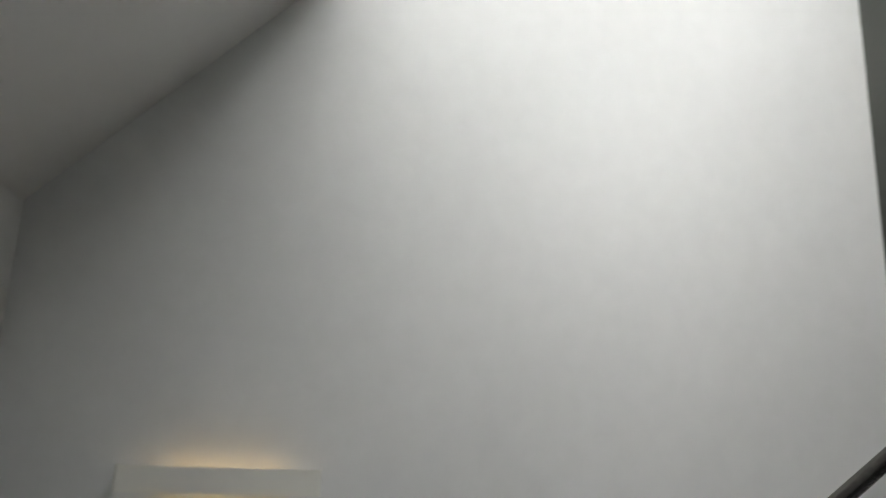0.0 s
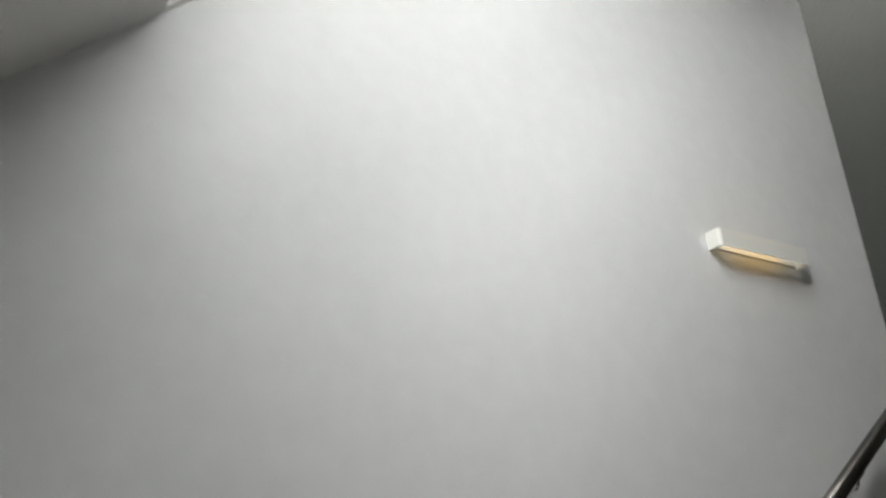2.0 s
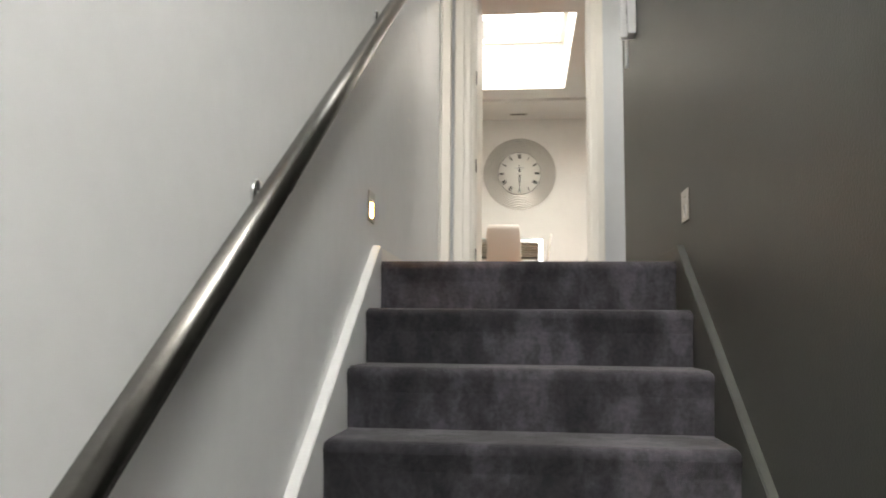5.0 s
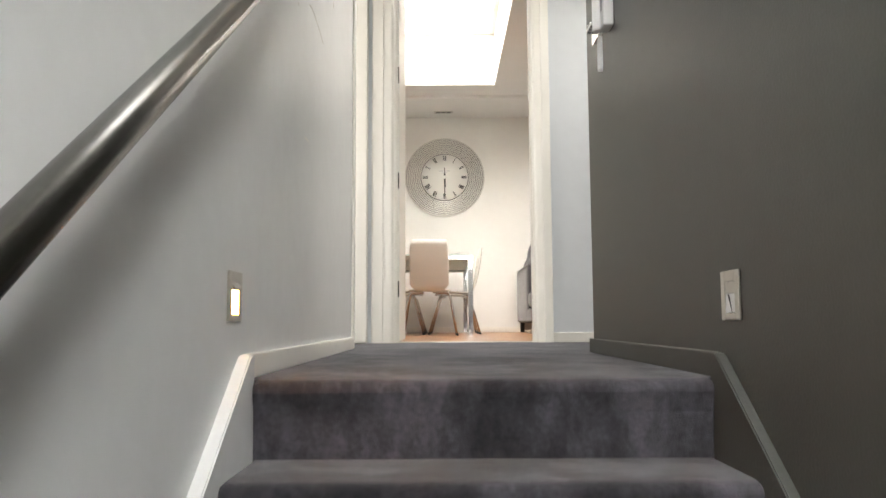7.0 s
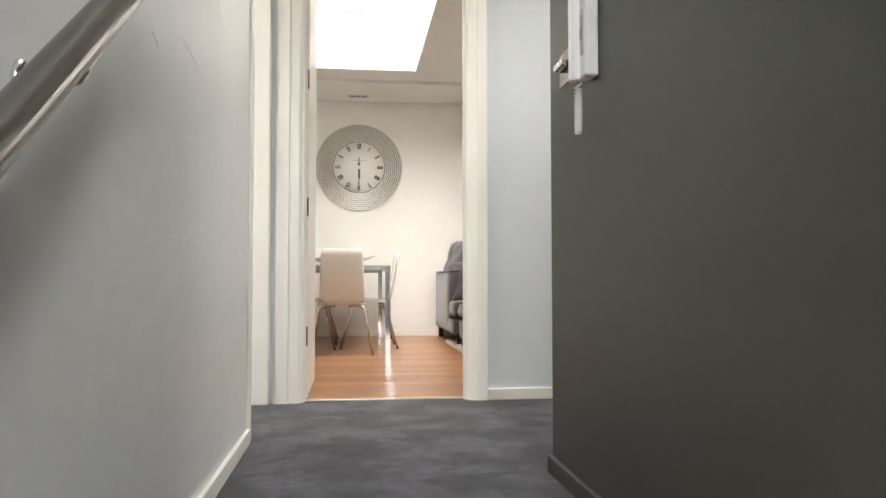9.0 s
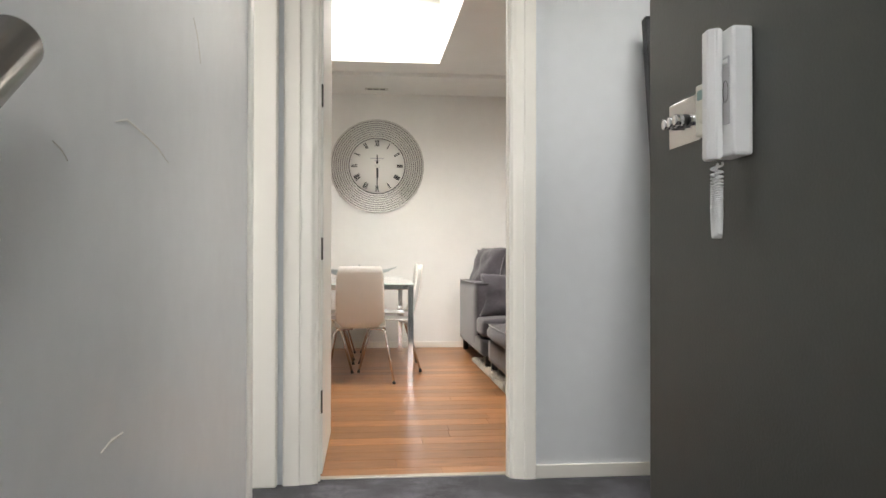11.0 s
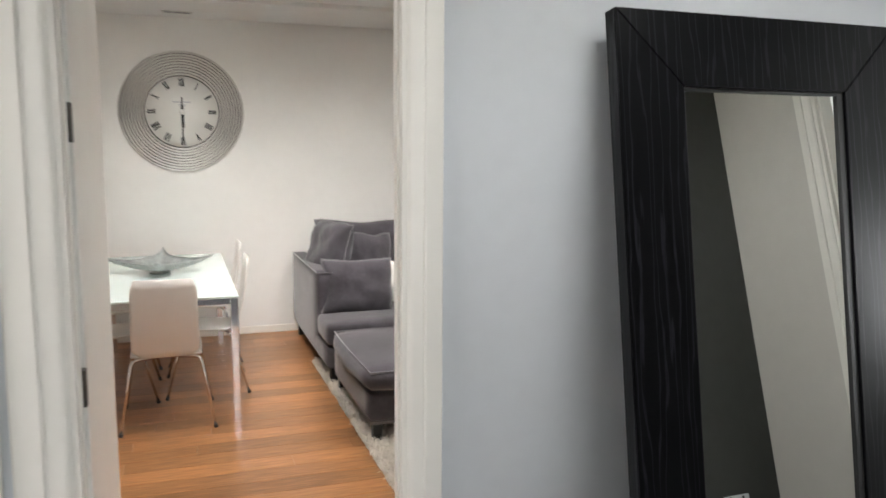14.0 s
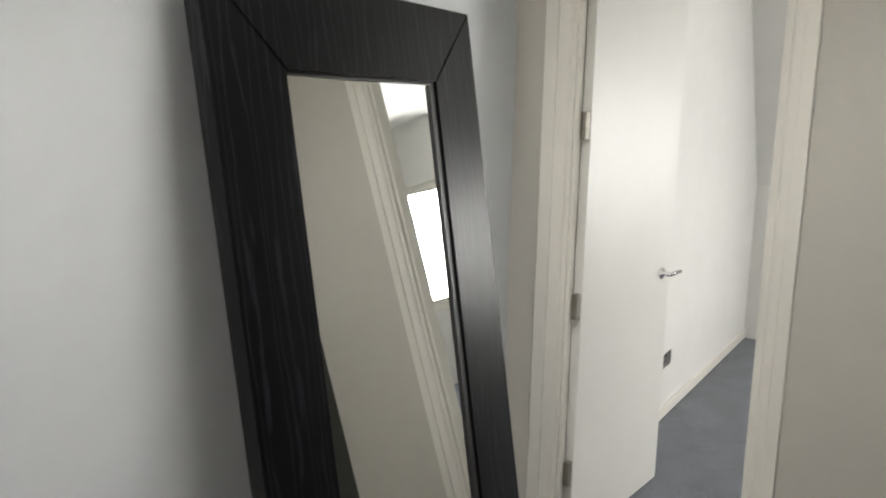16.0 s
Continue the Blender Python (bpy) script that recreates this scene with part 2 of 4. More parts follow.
def lathe(profile, sides=48, axis='Z'):
    """Turns (radius, height) pairs round an axis."""
    bm = bmesh.new()
    rings = []
    for r, h in profile:
        ring = []
        for k in range(sides):
            c, s = r * math.cos(k * math.tau / sides), r * math.sin(k * math.tau / sides)
            ring.append(bm.verts.new((c, s, h) if axis == 'Z' else (c, h, s) if axis == 'Y' else (h, c, s)))
        rings.append(ring)
    for ra, rb in zip(rings, rings[1:]):
        for k in range(sides):
            f = bm.faces.new((ra[k], ra[(k + 1) % sides], rb[(k + 1) % sides], rb[k]))
            f.smooth = True
    if profile[0][0] < 0.001:
        bm.faces.new(rings[0][::-1])
        bm.faces.new(rings[-1])
    bmesh.ops.recalc_face_normals(bm, faces=bm.faces[:])
    return bm


def prism(outline, axis, lo, hi, bevel=0.0, smooth=False):
    """An outline of two coordinates drawn out along the third axis."""
    bm = bmesh.new()

    def co(p, h):
        return (h, p[0], p[1]) if axis == 'X' else (p[0], h, p[1]) if axis == 'Y' else (p[0], p[1], h)
    a = [bm.verts.new(co(p, lo)) for p in outline]
    b = [bm.verts.new(co(p, hi)) for p in outline]
    bm.faces.new(a)
    bm.faces.new(b[::-1])
    for i in range(len(a)):
        f = bm.faces.new((a[i], b[i], b[(i + 1) % len(a)], a[(i + 1) % len(a)]))
        f.smooth = smooth
    bmesh.ops.recalc_face_normals(bm, faces=bm.faces[:])
    if bevel:
        bmesh.ops.bevel(bm, geom=bm.edges[:], offset=bevel, segments=2, affect='EDGES')
    return bm


def join(*bms):
    bm = bmesh.new()
    for b in bms:
        me = bpy.data.meshes.new("tmp")
        b.to_mesh(me)
        b.free()
        bm.from_mesh(me)
        bpy.data.meshes.remove(me)
    return bm


def moved(bm, m):
    bmesh.ops.transform(bm, matrix=m, verts=bm.verts[:])
    return bm


def mesh_of(name, bm, material):
    me = bpy.data.meshes.new(name)
    bm.to_mesh(me)
    bm.free()
    me.materials.append(material)
    return me


def part(name, bm, material, parent, label=""):
    ob = new(name, mesh_of(name, bm, material))
    ob.parent = parent
    return tagged(ob, label)


def structure(name, bm, material, label, category=""):
    return tagged(new(name, mesh_of(name, bm, material)), label, category or name.split("_")[0], kind="structure")


def thing(name, m, label, category, group=""):
    ob = new(name)
    ob.matrix_world = m
    ob.empty_display_size = 0.1
    return tagged(ob, label, category, group)


def single(name, bm, material, m, label, category, group=""):
    ob = new(name, mesh_of(name, bm, material))
    ob.matrix_world = m
    return tagged(ob, label, category, group)


# ---- large structure ----
TOP = 2.95
CEILZ = 2.74
RISE, GOING, STEPS = 0.172, 0.242, 10
X_R = 1.063                        # dark wall of the stair
Y_END = 1.468                      # corner where the dark wall ends
Y_HS = 1.430                        # hall wall facing the mirror
Y_N = 3.02                         # hall wall with the living room door
X_E = 3.16                         # hall end wall with the bedroom door

structure("wall_left", boxes(((-0.15, -4.30, FLOOR0 - 0.1), (0, 2.09, TOP))), PALE, "pale grey painted stairwell wall with scuffs", "wall")
structure("wall_left_beyond_door", boxes(((-0.15, 2.10, 2.58), (0, 2.985, TOP))), PALE, "pale grey painted wall over a door opening", "wall")
structure("wall_right", boxes(((X_R, -2.462, FLOOR0 - 0.1), (1.19, Y_END, TOP))), DARK, "dark grey painted stairwell wall", "wall")
structure("wall_hall_south", boxes(((1.19, Y_HS - 0.12, -0.2), (X_E, Y_HS, TOP))), DARK, "dark grey painted hall wall", "wall")
structure("wall_entrance_north", boxes(((1.19, -2.462, FLOOR0 - 0.1), (3.3, -2.27, TOP))), DARK, "dark grey painted entrance wall with fine texture", "wall")
structure("wall_entrance_east", boxes(((3.3, -4.30, FLOOR0 - 0.1), (3.42, -2.27, TOP))), PALE, "pale grey entrance wall", "wall")
structure("wall_entrance_south", boxes(((0, -4.30, FLOOR0 - 0.1), (3.3, -4.085, 0.35))), PALE, "low pale grey wall under the sloping ceiling", "wall")
structure("floor_entrance", boxes(((0, -4.085, FLOOR0 - 0.1), (3.3, -2.462, FLOOR0)), ((0, -2.462, FLOOR0 - 0.1), (X_R, 0.3, FLOOR0))), CARPET, "charcoal carpet of the entrance hall", "floor")


def slope_slab(x0, x1, y0, y1, thick=0.16):
    """A slab of the sloping ceiling between two lines across it."""
    return prism([(y0, slope_z(y0)), (y1, slope_z(y1)), (y1, slope_z(y1) + thick), (y0, slope_z(y0) + thick)], 'X', x0, x1)


SK0, SK1, SKX0, SKX1 = -3.297, -2.02, 0.012, 1.95


def sill_wedge(thick=0.16):
    """The lower edge of the opening runs a little askew."""
    bm = bmesh.new()
    y1 = SK0 + 0.15 * (SKX1 - SKX0)
    pts = [(SKX0, SK0), (SKX1, SK0), (SKX1, y1)]
    lo = [bm.verts.new((x, y, slope_z(y))) for x, y in pts]
    hi = [bm.verts.new((x, y, slope_z(y) + thick)) for x, y in pts]
    bm.faces.new(lo)
    bm.faces.new(hi[::-1])
    for i in range(3):
        bm.faces.new((lo[i], lo[(i + 1) % 3], hi[(i + 1) % 3], hi[i]))
    bmesh.ops.recalc_face_normals(bm, faces=bm.faces[:])
    return bm


Y_FLAT = -3.373 + (CEILZ - 1.008) / SLOPE
structure("ceiling_slope", join(slope_slab(0, 3.3, -4.30, SK0), sill_wedge(), slope_slab(0, SKX0, SK0, SK1), slope_slab(SKX1, 3.3, SK0, SK1), slope_slab(0, 3.3, SK1, Y_FLAT)), CEIL, "sloping white ceiling over the stair foot", "ceiling")
HR = (1.20, 2.30, 1.50, 2.35)       # added, unseen rooflights over hall and landing that admit fill light
LR = (0.16, 0.92, 0.15, 1.25)
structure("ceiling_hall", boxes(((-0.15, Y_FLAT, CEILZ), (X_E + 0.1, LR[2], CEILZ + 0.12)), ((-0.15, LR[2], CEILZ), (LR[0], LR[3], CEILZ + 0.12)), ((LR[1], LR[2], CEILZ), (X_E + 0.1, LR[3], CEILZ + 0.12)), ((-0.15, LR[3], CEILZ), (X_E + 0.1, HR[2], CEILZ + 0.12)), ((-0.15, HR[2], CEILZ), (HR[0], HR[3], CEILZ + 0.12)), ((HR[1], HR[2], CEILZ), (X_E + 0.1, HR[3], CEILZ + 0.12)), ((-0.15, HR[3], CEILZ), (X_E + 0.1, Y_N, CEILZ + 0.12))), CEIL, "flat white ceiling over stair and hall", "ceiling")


def rooflight_stair():
    t = thing("window_1", pose(0, 0, 0), "white framed rooflight in the sloping ceiling", "window")
    tagged(t, kind="structure")

    def bar(name, x0, x1, y0, y1, lift, thick):
        bm = prism([(y0, slope_z(y0) + lift), (y1, slope_z(y1) + lift), (y1, slope_z(y1) + lift + thick), (y0, slope_z(y0) + lift + thick)], 'X', x0, x1)
        return part(name, bm, TRIM, t)
    bar("window_frame", SKX0 - 0.03, SKX0 - 0.001, SK0, SK1, 0.165, 0.04)
    bar("window_frame", SKX1 - 0.03, SKX1, SK0, SK1, 0.165, 0.04)
    bar("window_frame", SKX0, SKX1 - 0.03, SK0 - 0.04, SK0 - 0.001, 0.165, 0.04)
    bar("window_frame", SKX0 + 0.03, SKX1 - 0.03, SK1 - 0.04, SK1, 0.165, 0.04)
    bar("glazing_bar", 1.30, 1.314, SK0 + 0.04, SK1 - 0.04, 0.17, 0.02)
    p = part("pane", prism([(SK0, slope_z(SK0) + 0.20), (SK1, slope_z(SK1) + 0.20), (SK1, slope_z(SK1) + 0.21), (SK0, slope_z(SK0) + 0.21)], 'X', SKX0, SKX1), GLASS, t)
    p.visible_shadow = False


rooflight_stair()

# hall, living room and bedroom shells
D1X0, D1X1, DH = 0.155, 1.004, 2.58     # living room door opening
structure("wall_north", boxes(((-0.15, Y_N, -0.2), (D1X0 - 0.03, Y_N + 0.05, TOP)), ((D1X1 + 0.03, Y_N, -0.2), (X_E + 0.1, Y_N + 0.05, TOP)), ((D1X0 - 0.03, Y_N, DH + 0.03), (D1X1 + 0.03, Y_N + 0.05, TOP))), HALL, "cool white hall wall round the living room doorway", "wall")
LX0, LX1, LY0, LY1 = -2.3, 4.3, Y_N + 0.05, 7.912
structure("wall_living_south", boxes(((LX0, LY0, -0.2), (D1X0 - 0.03, LY0 + 0.06, TOP)), ((D1X1 + 0.03, LY0, -0.2), (LX1, LY0 + 0.03, TOP)), ((D1X0 - 0.03, LY0, DH + 0.03), (D1X1 + 0.03, LY0 + 0.06, TOP))), WHITE, "white living room wall", "wall")
structure("wall_living_north", boxes(((LX0, LY1, -0.2), (LX1, LY1 + 0.15, 3.6))), WHITE, "white living room wall behind the clock", "wall")
structure("wall_living_west", boxes(((LX0 - 0.15, LY0, -0.2), (LX0, LY1 + 0.15, 3.6))), WHITE, "white living room wall", "wall")
structure("wall_living_east", boxes(((LX1, LY0, -0.2), (LX1 + 0.15, LY1 + 0.15, 3.6))), WHITE, "white living room wall", "wall")
R1 = (-0.085, 1.032, 4.40, 6.671)
R2 = (1.745, 2.85, 4.40, 6.671)
CL = 2.775
structure("ceiling_living", boxes(((LX0, LY0, CL), (LX1, R1[2], CL + 0.1)), ((LX0, R1[3], CL), (LX1, 7.06, CL + 0.1)), ((LX0, R1[2], CL), (R1[0], R1[3], CL + 0.1)), ((R1[1], R1[2], CL), (R2[0], R1[3], CL + 0.1)), ((R2[1], R1[2], CL), (LX1, R1[3], CL + 0.1)), ((LX0, 7.06, CL - 0.035), (LX1, LY1, CL + 0.1))), CEIL, "white ceiling with two rooflight wells", "ceiling")


def rooflight_room(n, r, z0=CL + 0.1, z1=3.36):
    x0, x1, y0, y1 = r
    t = tagged(thing("window_%d" % n, pose(0, 0, 0), "white rooflight well with a framed flat pane", "window"), kind="structure")
    w = 0.08
    part("well_side", boxes(((x0 - w, y0 - w, z0), (x0, y1 + w, z1))), WHITE, t)
    part("well_side", boxes(((x1, y0 - w, z0), (x1 + w, y1 + w, z1))), WHITE, t)
    part("well_side", boxes(((x0, y0 - w, z0), (x1, y0, z1))), WHITE, t)
    part("well_side", boxes(((x0, y1, z0), (x1, y1 + w, z1))), WHITE, t)
    part("window_frame", boxes(((x0 - w, y0 - w, z1), (x0 + 0.05, y1 + w, z1 + 0.06)), ((x1 - 0.05, y0 - w, z1), (x1 + w, y1 + w, z1 + 0.06)), ((x0 + 0.05, y0 - w, z1), (x1 - 0.05, y0 + 0.05, z1 + 0.06)), ((x0 + 0.05, y1 - 0.05, z1), (x1 - 0.05, y1 + w, z1 + 0.06))), TRIM, t)
    p = part("pane", boxes(((x0 + 0.05, y0 + 0.05, z1 + 0.02), (x1 - 0.05, y1 - 0.05, z1 + 0.03))), GLASS, t)
    p.visible_shadow = False


rooflight_room(2, R1)
rooflight_room(3, R2)
# unseen well added over the hall to carry its fill light
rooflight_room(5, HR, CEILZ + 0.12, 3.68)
# second added well, out of view, for the landing fill
rooflight_room(6, LR, CEILZ + 0.12, 3.68)

# landing and hall floor
structure("floor_landing", boxes(((0.0, 0.03, -0.2), (X_R, Y_N + 0.06, 0)), ((X_R, Y_END, -0.2), (X_E + 0.06, Y_N, 0)), ((1.19, Y_HS, -0.2), (X_E, Y_END, 0)), ((-0.25, 2.0, -0.2), (0, Y_N, 0))), CARPET, "grey velvet pile carpet on the landing", "floor")

# bedroom
D2Y0, D2Y1 = 2.066, 2.775
structure("wall_hall_east", boxes(((X_E, D2Y1 + 0.03, -0.2), (X_E + 0.1, Y_N, TOP)), ((X_E, Y_HS - 0.12, -0.2), (X_E + 0.1, D2Y0 - 0.03, TOP)), ((X_E, D2Y0 - 0.03, DH + 0.03), (X_E + 0.1, D2Y1 + 0.03, TOP))), WARMGREY, "warm grey hall end wall round the bedroom door", "wall")
BX0, BX1, BY0, BY1 = X_E + 0.1, 6.95, -1.7, 2.880
structure("floor_bedroom", boxes(((X_E + 0.06, BY0, -0.2), (BX1 + 0.2, BY1, -0.002))), mat("blue_grey_carpet", (0.115, 0.125, 0.15), 0.95, mottle=0.2, mscale=4, grain=0.18, gscale=50, bump=0.8, bscale=400, sheen=0.3, spec=0.1), "blue grey bedroom carpet", "floor")
structure("wall_bedroom_north", boxes(((BX0, BY1, -0.2), (BX1 + 0.2, BY1 + 0.12, TOP))), WHITE, "white bedroom wall with low skirting", "wall")
structure("wall_bedroom_west", boxes(((BX0, BY0, -0.2), (BX0 + 0.02, D2Y0 - 0.1, TOP))), WHITE, "white bedroom wall", "wall")
structure("wall_bedroom_south", boxes(((BX0, BY0 - 0.12, -0.2), (BX1 + 0.2, BY0, TOP))), WHITE, "white bedroom wall", "wall")
structure("wall_bedroom_east", boxes(((BX1, BY0, -0.2), (BX1 + 0.15, BY1, 0.8)), ((BX1, BY0, 2.1), (BX1 + 0.15, BY1, TOP)), ((BX1, BY0, 0.8), (BX1 + 0.15, -1.3, 2.1)), ((BX1, 0.6, 0.8), (BX1 + 0.15, BY1, 2.1))), WHITE, "white bedroom window wall", "wall")
for name, y0, y1 in (("wall_bedroom_slope", 0.75, BY1), ("wall_bedroom_slope_south", BY0, -1.4)):
    structure(name, prism([(BX1, 1.25), (BX1 - 0.80, CEILZ), (BX1, CEILZ)], 'Y', y0, y1), WHITE, "sloping white bedroom wall under the roof", "wall")
structure("ceiling_bedroom", boxes(((BX0, BY0, CEILZ), (BX1 + 0.2, BY1, CEILZ + 0.1))), CEIL, "white bedroom ceiling", "ceiling")


def bedroom_window():
    t = tagged(thing("window_4", pose(0, 0, 0), "white framed bedroom window", "window"), kind="structure")
    for y0, y1, z0, z1 in ((-1.3, -1.24, 0.8, 2.1), (0.54, 0.6, 0.8, 2.1), (-1.24, 0.54, 0.8, 0.86), (-1.24, 0.54, 2.04, 2.1), (-0.38, -0.32, 0.86, 2.04)):
        part("window_frame", boxes(((BX1 + 0.04, y0, z0), (BX1 + 0.10, y1, z1))), TRIM, t)
    for y0, y1 in ((-1.24, -0.38), (-0.32, 0.54)):
        p = part("pane", boxes(((BX1 + 0.06, y0, 0.86), (BX1 + 0.07, y1, 2.04))), GLASS, t)
        p.visible_shadow = False


bedroom_window()
# room behind the opening beside the landing
structure("wall_side_room", boxes(((-1.9, 1.2, -0.2), (-1.8, 3.3, TOP)), ((-1.8, 1.1, -0.2), (-0.15, 1.2, TOP)), ((-1.8, 3.3 - 0.28, -0.2), (-0.15, 3.3 - 0.18, TOP))), HALL, "plain white walls of the side room", "wall")
structure("floor_side_room", boxes(((-1.8, 1.2, -0.2), (-0.25, Y_N, -0.001))), GREYCARPET, "grey carpet of the side room", "floor")
structure("ceiling_side_room", boxes(((-1.9, 1.1, 2.5), (-0.15, Y_N, 2.6))), CEIL, "white ceiling of the side room", "ceiling")
structure("ground", boxes(((-400, -400, -6.2), (400, 400, -6.0))), mat("far_ground", (0.12, 0.13, 0.10), 0.9, mottle=0.3, mscale=0.05), "distant ground outside", "ground")

# ---- stairs, strings, skirtings ----
def stairs():
    t = tagged(thing("stairs", pose(0, 0, 0), "straight flight of ten charcoal carpeted steps", "stairs"), kind="structure")
    r = 0.026
    for k in range(STEPS):
        y, z = -k * GOING, -k * RISE
        back = 0.035 if k == 0 else y + GOING + 0.030
        out = [(back, z), (y + r, z)]
        for i in range(1, 8):
            a = math.pi / 2 + i * math.radians(95) / 7
            out.append((y + r + r * math.cos(a) * 1.0, z - r + r * math.sin(a)))
        out += [(y + 0.012, z - 2 * r - 0.02), (y + 0.020, z - RISE - 0.01), (back, z - RISE - 0.01)]
        bm = prism(out, 'X', 0.030, 1.038, smooth=False)
        es = [e for e in bm.edges if abs(e.verts[0].co.x - e.verts[1].co.x) < 1e-6]
        bmesh.ops.bevel(bm, geom=es, offset=0.007, segments=2, affect='EDGES')
        part("step", bm, CARPET, t)
    part("underside", prism([(0.0, -0.20), (-STEPS * GOING + 0.2, FLOOR0), (0.0, FLOOR0)], 'X', 0.04, 1.03), PALE, t)


stairs()


def string(name, x0, x1, material, label):
    k = RISE / GOING
    yb = -STEPS * GOING - 0.02
    out = [(0.0, 0.054), (0.03, 0.054), (0.03, -0.25), (yb, yb * k - 0.12), (yb, yb * k + 0.054)]
    structure(name, prism(out, 'X', x0, x1, bevel=0.003), material, label, "stair string")


string("trim_string_left", 0.0, 0.029, PALE, "pale grey painted stair string")
string("trim_string_right", 1.0385, X_R, DARK, "dark grey painted stair string")


def scuff(points, w):
    """A pale scratch in the wall paint."""
    bm = bmesh.new()
    pts = [Vector((0.0, y, z)) for y, z in points]
    rows = []
    for i, p in enumerate(pts):
        d = (pts[min(i + 1, len(pts) - 1)] - pts[max(i - 1, 0)]).normalized()
        s = Vector((0, -d.z, d.y)) * w * (0.35 if i in (0, len(pts) - 1) else 1)
        rows.append([bm.verts.new(p + s), bm.verts.new(p + Vector((0.0012, 0, 0))), bm.verts.new(p - s)])
    for ra, rb in zip(rows, rows[1:]):
        for k in (0, 1):
            bm.faces.new((ra[k], ra[k + 1], rb[k + 1], rb[k]))
    return bm


for pts, w in ((((0.80, 1.192), (0.856, 1.205), (0.947, 1.197), (1.02, 1.188), (1.10, 1.168)), 0.0022), (((0.576, 1.131), (0.60, 1.126), (0.624, 1.113)), 0.0016), (((0.747, 0.722), (0.79, 0.728), (0.843, 0.728)), 0.0035), (((0.25, 0.735), (0.27, 0.735)), 0.003), (((1.30, 1.50), (1.34, 1.47), (1.37, 1.42)), 0.0016)):
    part("scuff", scuff(pts, w), TRIM, bpy.data.objects["wall_left"], "pale scratch in the paint")
structure("baseboard_left", boxes(((0.0, 0.03, 0), (0.016, 2.03, 0.056)), bevel=0.003), TRIM, "low off-white skirting of the landing", "skirting")
structure("baseboard_right", boxes(((X_R - 0.016, 0.03, 0), (X_R, Y_END + 0.014, 0.056)), bevel=0.003), DARK, "dark grey painted skirting", "skirting")
structure("baseboard_hall_south", boxes(((1.19, Y_HS, 0), (X_E - 0.02, Y_HS + 0.014, 0.07)), bevel=0.003), DARK, "dark grey painted skirting", "skirting")
structure("baseboard_hall_north", boxes(((1.121, Y_N - 0.015, 0), (X_E - 0.02, Y_N, 0.06)), bevel=0.003), TRIM, "off-white skirting of the hall", "skirting")
structure("baseboard_hall_east", boxes(((X_E - 0.015, Y_HS + 0.014, 0), (X_E, D2Y0 - 0.097, 0.06)), bevel=0.003), TRIM, "off-white skirting of the hall", "skirting")
structure("baseboard_living", boxes(((LX0, LY1 - 0.015, 0), (LX1, LY1, 0.065)), bevel=0.003), TRIM, "low white skirting of the living room", "skirting")
structure("baseboard_bedroom", boxes(((BX0, BY1 - 0.015, 0), (BX1, BY1, 0.07)), bevel=0.003), TRIM, "low white skirting of the bedroom", "skirting")


# ---- doors ----
def arch_profile(x0, x1, y, flip):
    """Section of a moulded architrave, thick at its outer edge."""
    w = x1 - x0
    pts = [(0, 0), (0, 0.020), (0.03, 0.023), (0.50, 0.023), (0.52, 0.020), (0.54, 0.015), (0.58, 0.0155), (0.86, 0.012), (0.92, 0.010), (0.97, 0.006), (1.0, 0.004), (1, 0)]
    if flip:
        pts = [(1 - a, b) for a, b in pts]
    return [(x0 + a * w, y - b) for a, b in pts]


HZ = (0.336, 1.027, 1.72, 2.412)


def door_living():
    t = tagged(thing("door_1", pose(0, 0, 0), "white flush door standing open into the living room", "door"), kind="structure")
    part("architrave", prism(arch_profile(0.006, D1X0 - 0.015, Y_N, False), 'Z', 0, DH + 0.10, smooth=False), TRIM, t)
    part("architrave", prism(arch_profile(D1X1 + 0.015, 1.119, Y_N, True), 'Z', 0, DH + 0.10), TRIM, t)
    part("architrave", boxes(((D1X0 - 0.015, Y_N - 0.02, DH + 0.012), (D1X1 + 0.015, Y_N, DH + 0.10)), bevel=0.004), TRIM, t)
    part("lining", boxes(((D1X0 - 0.03, Y_N, 0), (D1X0, LY0 + 0.062, DH)), bevel=0.002), TRIM, t)
    part("lining", boxes(((D1X1, Y_N, 0), (D1X1 + 0.03, LY0 + 0.032, DH)), bevel=0.002), TRIM, t)
    part("lining", boxes(((D1X0 - 0.03, Y_N, DH), (D1X1 + 0.03, LY0 + 0.062, DH + 0.03)), bevel=0.002), TRIM, t)
    part("stop", boxes(((D1X1 - 0.008, Y_N + 0.025, 0), (D1X1, Y_N + 0.055, DH)), bevel=0.002), TRIM, t)
    part("stop", boxes(((D1X0, Y_N + 0.03, 0), (D1X0 + 0.008, Y_N + 0.065, DH)), bevel=0.002), TRIM, t)
    leaf = part("leaf", boxes(((D1X0 - 0.028, LY0 + 0.078, 0.006), (D1X0 + 0.012, LY0 + 0.89, DH - 0.004)), bevel=0.002), LEAF, t)
    for z in HZ:
        part("hinge", boxes(((D1X0 + 0.0005, LY0 + 0.045, z - 0.05), (D1X0 + 0.0135, LY0 + 0.077, z + 0.05)), bevel=0.002), BRONZE, leaf, "dark metal butt hinge")
    part("threshold", boxes(((D1X0, Y_N + 0.055, -0.002), (D1X1, Y_N + 0.095, 0.006)), bevel=0.002), NICKEL, t, "pale metal threshold strip")


